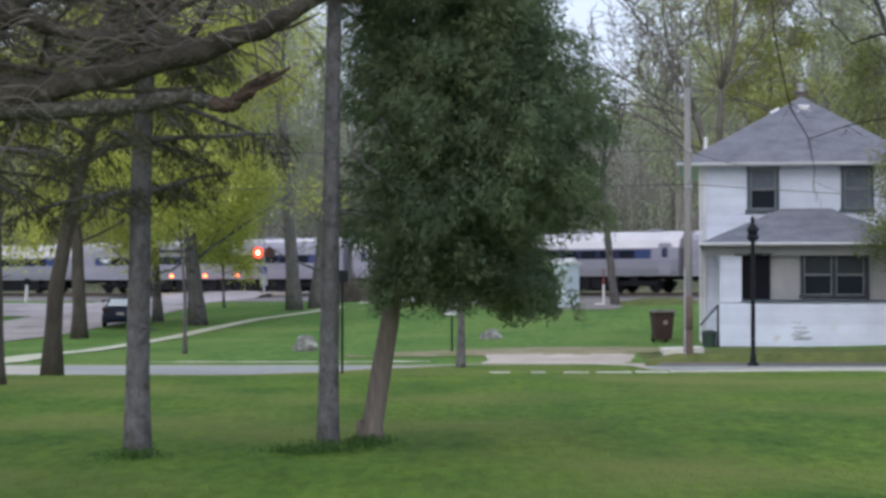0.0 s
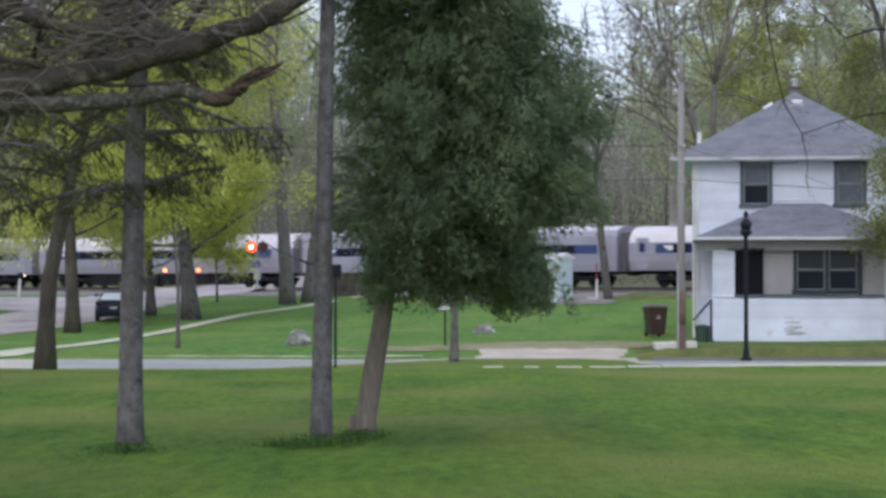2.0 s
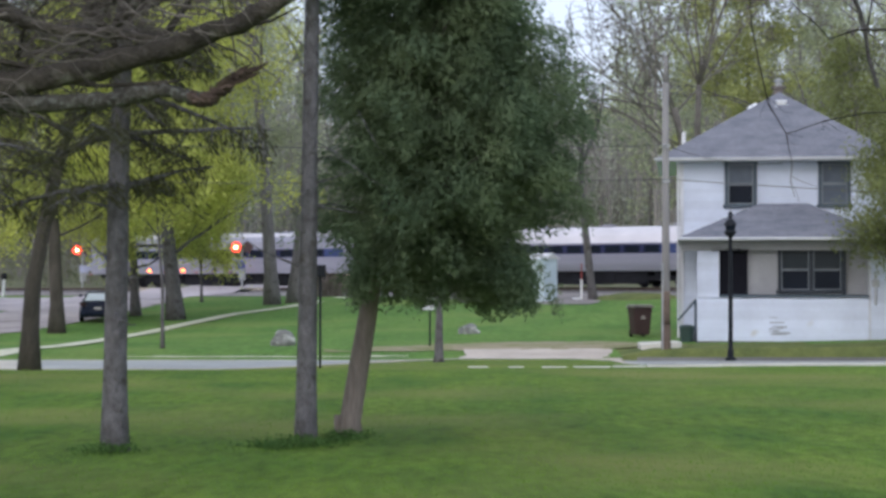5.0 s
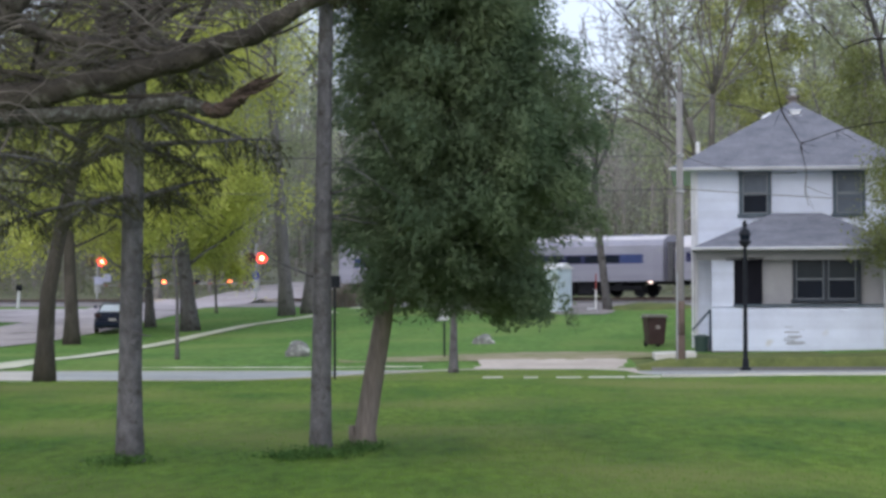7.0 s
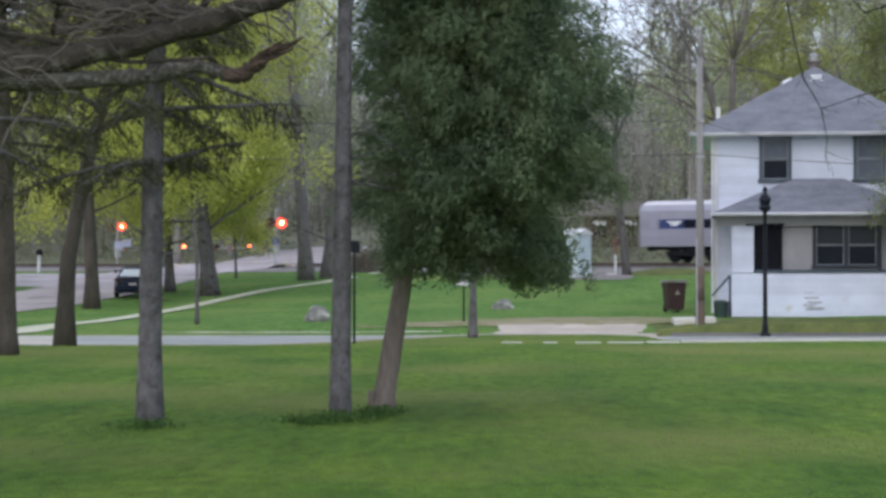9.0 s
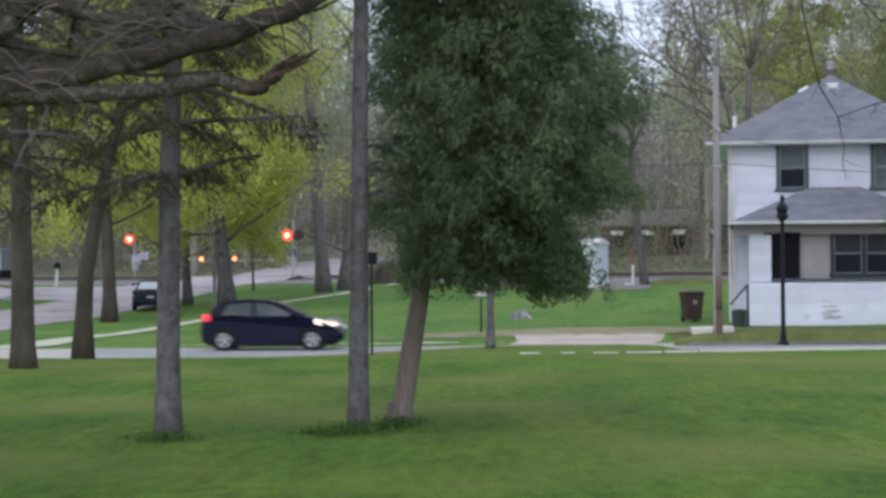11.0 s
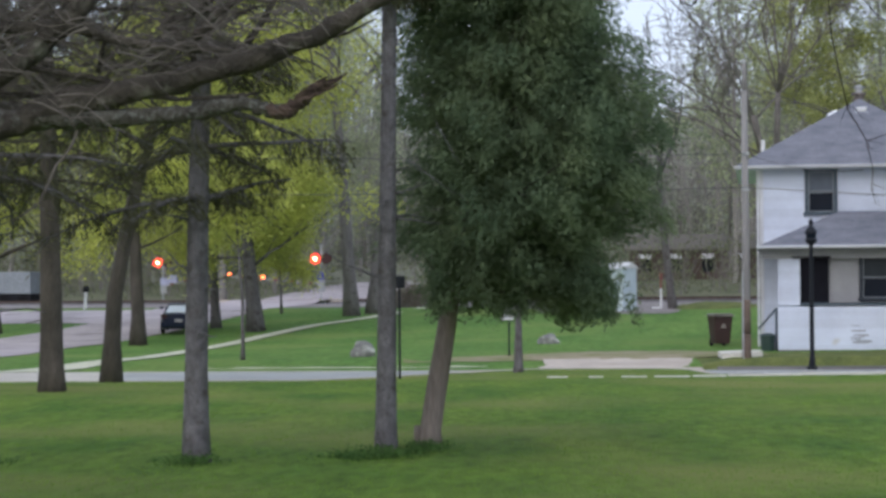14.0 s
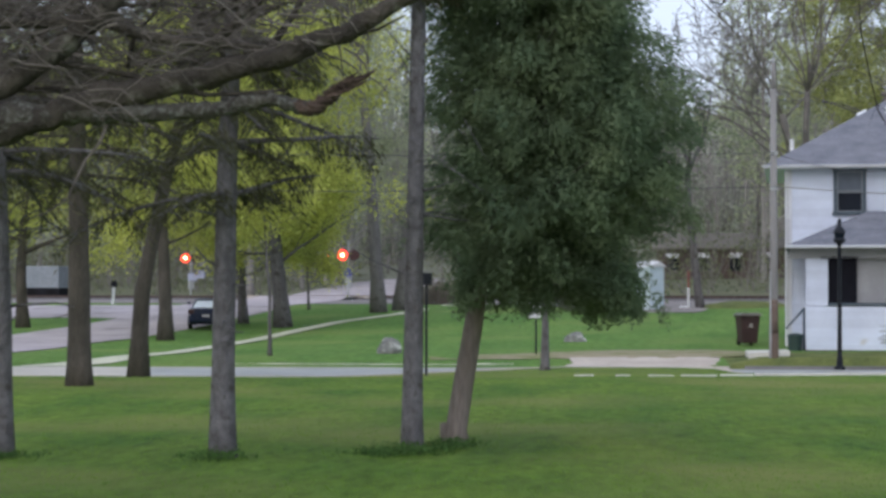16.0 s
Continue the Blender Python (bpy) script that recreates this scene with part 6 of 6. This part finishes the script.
part("sign", boxes((-0.42, 0.22, -0.12, -0.10, 1.70, 2.15), bevel=0.01), M["signblue"], NEAR_GATE[0], "small blue notice plate")
part("sign", boxes((-0.2, 0.5, -0.12, -0.10, 1.5, 2.1), bevel=0.01), M["signpale"], FAR_GATE[0], "pale blue notice plate")
part("control_box", boxes((0.5, 1.1, -0.2, 0.2, 1.7, 2.3), bevel=0.03), M["signpale"], FAR_GATE[0], "pale blue control box")


# ---------------------------------------------------------------- cars
def keep_in(bm, prof, hw):
    """Holds the rounded hull inside its outline's bounds."""
    xa, xb = min(p[0] for p in prof), max(p[0] for p in prof)
    for q in bm.verts:
        q.co.x, q.co.y, q.co.z = min(max(q.co.x, xa), xb), min(max(q.co.y, -hw), hw), max(q.co.z, min(p[1] for p in prof))


def car(label, paint, prof_low, prof_up, L, cab=(0.05, 0.26), inset=0.12):
    """x ahead from the tail, y across, z from the road."""
    c = thing("car", Matrix.Identity(4), label, "car")
    hw = 0.84

    def hull(prof, w0, w1, inset):
        bm = bmesh.new()
        sides = []
        zs = [z for _, z in prof]
        lo, hi = min(zs), max(zs)
        for s in (-1, 1):
            sides.append([bm.verts.new((x, s * (w0 + (w1 - w0) * (z - lo) / (hi - lo)) * (1 - inset * abs((x - L / 2) / (L / 2)) ** 3.5), z)) for x, z in prof])
        k = len(prof)
        for i in range(k):
            bm.faces.new((sides[0][i], sides[0][(i + 1) % k], sides[1][(i + 1) % k], sides[1][i]))
        bm.faces.new(sides[0][::-1]), bm.faces.new(sides[1])
        bmesh.ops.triangulate(bm, faces=[f for f in bm.faces if len(f.verts) > 4])
        return bm

    low = hull(prof_low, hw, hw - 0.03, inset)
    bmesh.ops.bevel(low, geom=[e for e in low.edges if len(e.link_faces) == 2 and e.calc_face_angle(0) > 0.6], offset=0.05, segments=2, affect='EDGES')
    keep_in(low, prof_low, hw)
    part("body", low, paint, c)
    up = hull(prof_up, hw - cab[0], hw - cab[1], 0.05)
    bmesh.ops.bevel(up, geom=[e for e in up.edges if len(e.link_faces) == 2 and e.calc_face_angle(0) > 0.6], offset=0.04, segments=2, affect='EDGES')
    keep_in(up, prof_up, hw - 0.04)
    part("cabin", up, paint, c)
    return c, hw


def wheels(c, xs_, hw, r=0.305):
    out = []
    for x in xs_:
        for s in (-1, 1):
            wl = part("wheel", lathe([(r * 0.7, -0.10), (r, -0.09), (r, 0.09), (r * 0.7, 0.10)], 24, pose(0, 0, 0, 90)), M["tyre"], c, "black tyre")
            part("rim", lathe([(r * 0.66, -0.108), (r * 0.68, 0.108)], 20, pose(0, 0, 0, 90)), M["alloy"], wl, "silver alloy rim")
            for k in range(5):
                part("spoke_gap", boxes((0.07, r * 0.58, s * 0.104 - 0.012, s * 0.104 + 0.012, -0.03, 0.03)), M["tyre"], wl).rotation_euler = (0, k * 1.2566, 0)
            wl.location = (x, s * (hw - 0.10), r)
            out.append(wl)
    return out


def hatchback():
    L = 4.06
    low = [(0.12, 0.16), (0.03, 0.33), (0.0, 0.62), (0.08, 0.95), (0.5, 1.0), (1.3, 0.97), (2.4, 0.95), (3.0, 0.97), (3.45, 0.90), (3.82, 0.74), (4.02, 0.58), (4.06, 0.40), (3.96, 0.17), (3.0, 0.13), (1.0, 0.13)]
    up = [(0.12, 0.93), (0.30, 1.16), (0.55, 1.38), (0.85, 1.45), (1.45, 1.475), (1.95, 1.44), (2.4, 1.32), (3.05, 0.96), (2.6, 0.90), (0.6, 0.90)]
    c, hw = car("black five-door hatchback with its lamps lit", M["paint_navy"], low, up, L)
    for s in (-1, 1):
        def side(name, pts, m, off=0.0):
            bm = bmesh.new()
            vs = []
            for x, z in pts:
                y = s * ((hw - 0.05) + (-0.21) * (z - 0.90) / 0.575 + off)
                vs.append(bm.verts.new((x, y * (1 - 0.05 * abs((x - L / 2) / (L / 2)) ** 3.5), z)))
            f = bm.faces.new(vs)
            r = bmesh.ops.extrude_face_region(bm, geom=[f])
            bmesh.ops.translate(bm, vec=(0, -s * 0.02, 0), verts=[q for q in r["geom"] if isinstance(q, bmesh.types.BMVert)])
            return part(name, bm, m, c)
        side("side_window", [(0.62, 1.03), (0.80, 1.33), (1.45, 1.38), (1.50, 1.0)], M["carglass"], 0.012)
        side("side_window", [(1.60, 1.0), (1.58, 1.38), (2.0, 1.33), (2.40, 1.15), (2.68, 0.99)], M["carglass"], 0.012)
        part("tail_lamp", boxes((0.03, 0.30, s * 0.69 - 0.10, s * 0.69 + 0.115, 0.84, 1.05), bevel=0.07), M["taillight"], c, "glowing red tail lamp")
        bm = boxes((3.30, 3.88, s * 0.71 - 0.09, s * 0.71 + 0.085, 0.70, 0.86), bevel=0.03)
        for vtx in bm.verts:
            vtx.co.z -= (vtx.co.x - 3.5) * 0.28
            vtx.co.y -= s * max(0, vtx.co.x - 3.4) * 0.22
        part("head_lamp", bm, M["headlight"], c, "glowing white head lamp")
        part("wheel_arch", lathe([(0.36, -0.05), (0.36, 0.05)], 20, Matrix.Translation((0.68, s * (hw - 0.05), 0.31)) @ pose(0, 0, 0, 90)), M["under"], c)
        part("wheel_arch", lathe([(0.36, -0.05), (0.36, 0.05)], 20, Matrix.Translation((3.22, s * (hw - 0.055), 0.31)) @ pose(0, 0, 0, 90)), M["under"], c)
        part("mirror", boxes((2.58, 2.76, s * 0.93 - 0.09, s * 0.93 + 0.09, 0.97, 1.09), bevel=0.03), M["paint_navy"], c)
        part("door_handle", boxes((1.45, 1.62, s * 0.825 - 0.02, s * 0.825 + 0.02, 0.84, 0.87), bevel=0.006), M["paint_navy"], c)
    part("windscreen", mesh_slab([(2.42, -0.56, 1.318), (2.42, 0.56, 1.318), (3.02, 0.68, 0.985), (3.02, -0.68, 0.985)], 0.02), M["carglass"], c)
    part("rear_window", mesh_slab([(0.15, -0.62, 0.99), (0.15, 0.62, 0.99), (0.52, 0.52, 1.365), (0.52, -0.52, 1.365)], 0.02), M["carglass"], c)
    part("bumper", boxes((3.95, 4.09, -0.55, 0.55, 0.28, 0.45), bevel=0.03), M["under"], c)
    return c, wheels(c, (0.68, 3.22), hw)


def mesh_slab(pts, t):
    bm = bmesh.new()
    f = bm.faces.new([bm.verts.new(p) for p in pts])
    f.normal_update()
    n = f.normal.copy() if f.normal.z > 0 else -f.normal
    for vtx in bm.verts:
        vtx.co += n * (t * 0.6)
    r = bmesh.ops.extrude_face_region(bm, geom=[f])
    bmesh.ops.translate(bm, vec=-n * t, verts=[q for q in r["geom"] if isinstance(q, bmesh.types.BMVert)])
    return bm


HATCH, HATCH_WHEELS = hatchback()


def sedan():
    L = 4.6
    low = [(0.14, 0.24), (0.02, 0.40), (0.0, 0.62), (0.06, 0.82), (0.20, 0.90), (0.75, 0.93), (2.0, 0.92), (3.2, 0.90), (4.1, 0.78), (4.55, 0.60), (4.6, 0.35), (4.4, 0.2), (0.8, 0.2)]
    up = [(0.42, 0.88), (0.98, 1.20), (1.4, 1.30), (2.0, 1.31), (2.5, 1.24), (3.3, 0.90), (3.0, 0.84), (0.8, 0.84)]
    c, hw = car("dark blue saloon car waiting before the crossing", M["paint_black"], low, up, L, (0.10, 0.34), 0.17)
    part("rear_window", mesh_slab([(0.50, -0.60, 0.945), (0.50, 0.60, 0.945), (0.99, 0.45, 1.215), (0.99, -0.45, 1.215)], 0.04), M["carglass_sky_tint"], c, "rear window coloured pale in place of the reflected sky")
    part("windscreen", mesh_slab([(2.58, -0.46, 1.215), (2.58, 0.46, 1.215), (3.22, 0.58, 0.95), (3.22, -0.58, 0.95)], 0.02), M["carglass"], c)
    for s in (-1, 1):
        part("tail_lamp", boxes((-0.02, 0.12, s * 0.66 - 0.14, s * 0.66 + 0.12, 0.72, 0.90), bevel=0.02), M["lens"], c, "dark red tail lamp")
        part("side_window", boxes((1.2, 2.6, s * 0.63 - 0.015, s * 0.63 + 0.015, 0.97, 1.18), bevel=0.01), M["carglass"], c)
        part("mirror", boxes((2.9, 3.05, s * 0.92 - 0.08, s * 0.92 + 0.08, 0.98, 1.1), bevel=0.02), M["paint_black"], c)
    part("bumper", boxes((-0.06, 0.06, -0.75, 0.75, 0.35, 0.55), bevel=0.03), M["paint_black"], c)
    part("plate", boxes((-0.075, -0.055, -0.16, 0.16, 0.58, 0.68)), M["greymark"], c)
    wheels(c, (0.95, 3.7), hw, 0.32)
    ang = math.degrees(math.atan2(1, -0.10))
    c.matrix_world = Matrix.Translation((-14.05, 88.6, land(-14.05, 88.6) + 0.03)) @ pose(0, 0, 0, 0, 0, ang) @ pose(0, 0, 0, 0, -2.6, 0)
    return c


# pale base colour paints the sky's reflection onto the rear window
M["carglass_sky_tint"] = mat("car_glass_sky_tint", (0.72, 0.78, 0.85), (0.62, 0.68, 0.75), 2, 0.15, fine=0.05, spec=0.6)
sedan()


# ---------------------------------------------------------------- movement
def motions():
    step = 25.9
    for k, c in COACHES:
        def place(t):
            return TRACK @ pose(11.02 * (t - 9.0) + 13.62 + step * k, 0, 0)
        walk(c, [(t, place(t)) for t in (0.0, 4.0, 8.0, 12.0, 16.0)])
    way = [(0.0, -118.93), (4.0, -78.53), (8.0, -38.13), (11.0, -7.83), (11.5, -2.78), (12.0, 2.25), (12.5, 7.41), (13.0, 12.55), (16.0, 43.3)]
    walk(HATCH, [(t, pose(x, 59.2, -0.46)) for t, x in way])
    for w in HATCH_WHEELS:
        x, y, z = w.location
        walk(w, [(i / 30, pose(x, y, z, 0, (i * 63.3) % 360, 0)) for i in range(481)])
    on_left = [(0.0, 0.15), (0.45, 1.05), (1.6, 2.25), (2.8, 3.42), (3.8, 4.4), (4.97, 5.55), (6.1, 6.6), (7.2, 7.75), (8.35, 8.95),
               (9.5, 10.1), (10.65, 11.2), (11.8, 12.35), (12.85, 13.12), (13.6, 14.3), (14.9, 15.3), (15.9, 16.0)]
    off_left = [(a[1], b[0]) for a, b in zip(on_left, on_left[1:])]
    for gate in (NEAR_GATE, FAR_GATE):
        for disc, spans in zip(gate[1], (on_left, off_left)):
            x, y, z = disc.location
            lit, dark = pose(x, y, z, -88), pose(x, y, z)
            start = spans[0][0] <= 0
            rows = [(0.0, lit if start else dark)]
            for a, b in spans:
                if a > 0:
                    rows += [(a - 0.034, dark), (a, lit)]
                if b < 16:
                    rows += [(b, lit), (b + 0.034, dark)]
            rows.append((16.0, rows[-1][1]))
            if rows[-1][0] <= rows[-2][0] + 0.03:
                rows.pop(-2)
            walk(disc, rows)
        for blind, spans in zip(gate[3], (off_left, on_left)):   # the arm's lamps blink in turn
            m = blind.matrix_basis.copy()
            rows = [(0.0, m @ pose(0, 0, 0, -88))]
            for a, b in spans:
                if a > 0.1:
                    rows += [(a - 0.034, m), (a, m @ pose(0, 0, 0, -88))]
                if b < 16:
                    rows += [(b, m @ pose(0, 0, 0, -88)), (b + 0.034, m)]
            rows = [q for i, q in enumerate(rows) if i == 0 or q[0] > 0.1]
            if rows[-1][0] < 15.99:
                rows.append((16.0, rows[-1][1]))
            walk(blind, rows)
    near = [(0, 0), (13.3, 0), (13.6, 2), (14.2, 6), (14.4, 10), (14.8, 16), (15.2, 21), (15.6, 27), (16, 34)]
    far = [(0, 0), (12.9, 0), (13.4, 5), (14.0, 11), (14.4, 16), (14.8, 24), (15.4, 36), (16, 47)]
    for gate, rows, turn in ((NEAR_GATE, near, 144), (FAR_GATE, far, -36)):
        walk(gate[2], [(t, pose(0, 0.1, 1.40) @ pose(0, 0, 0, 0, 0, turn) @ pose(0, 0, 0, 0, -a, 0)) for t, a in rows])


motions()
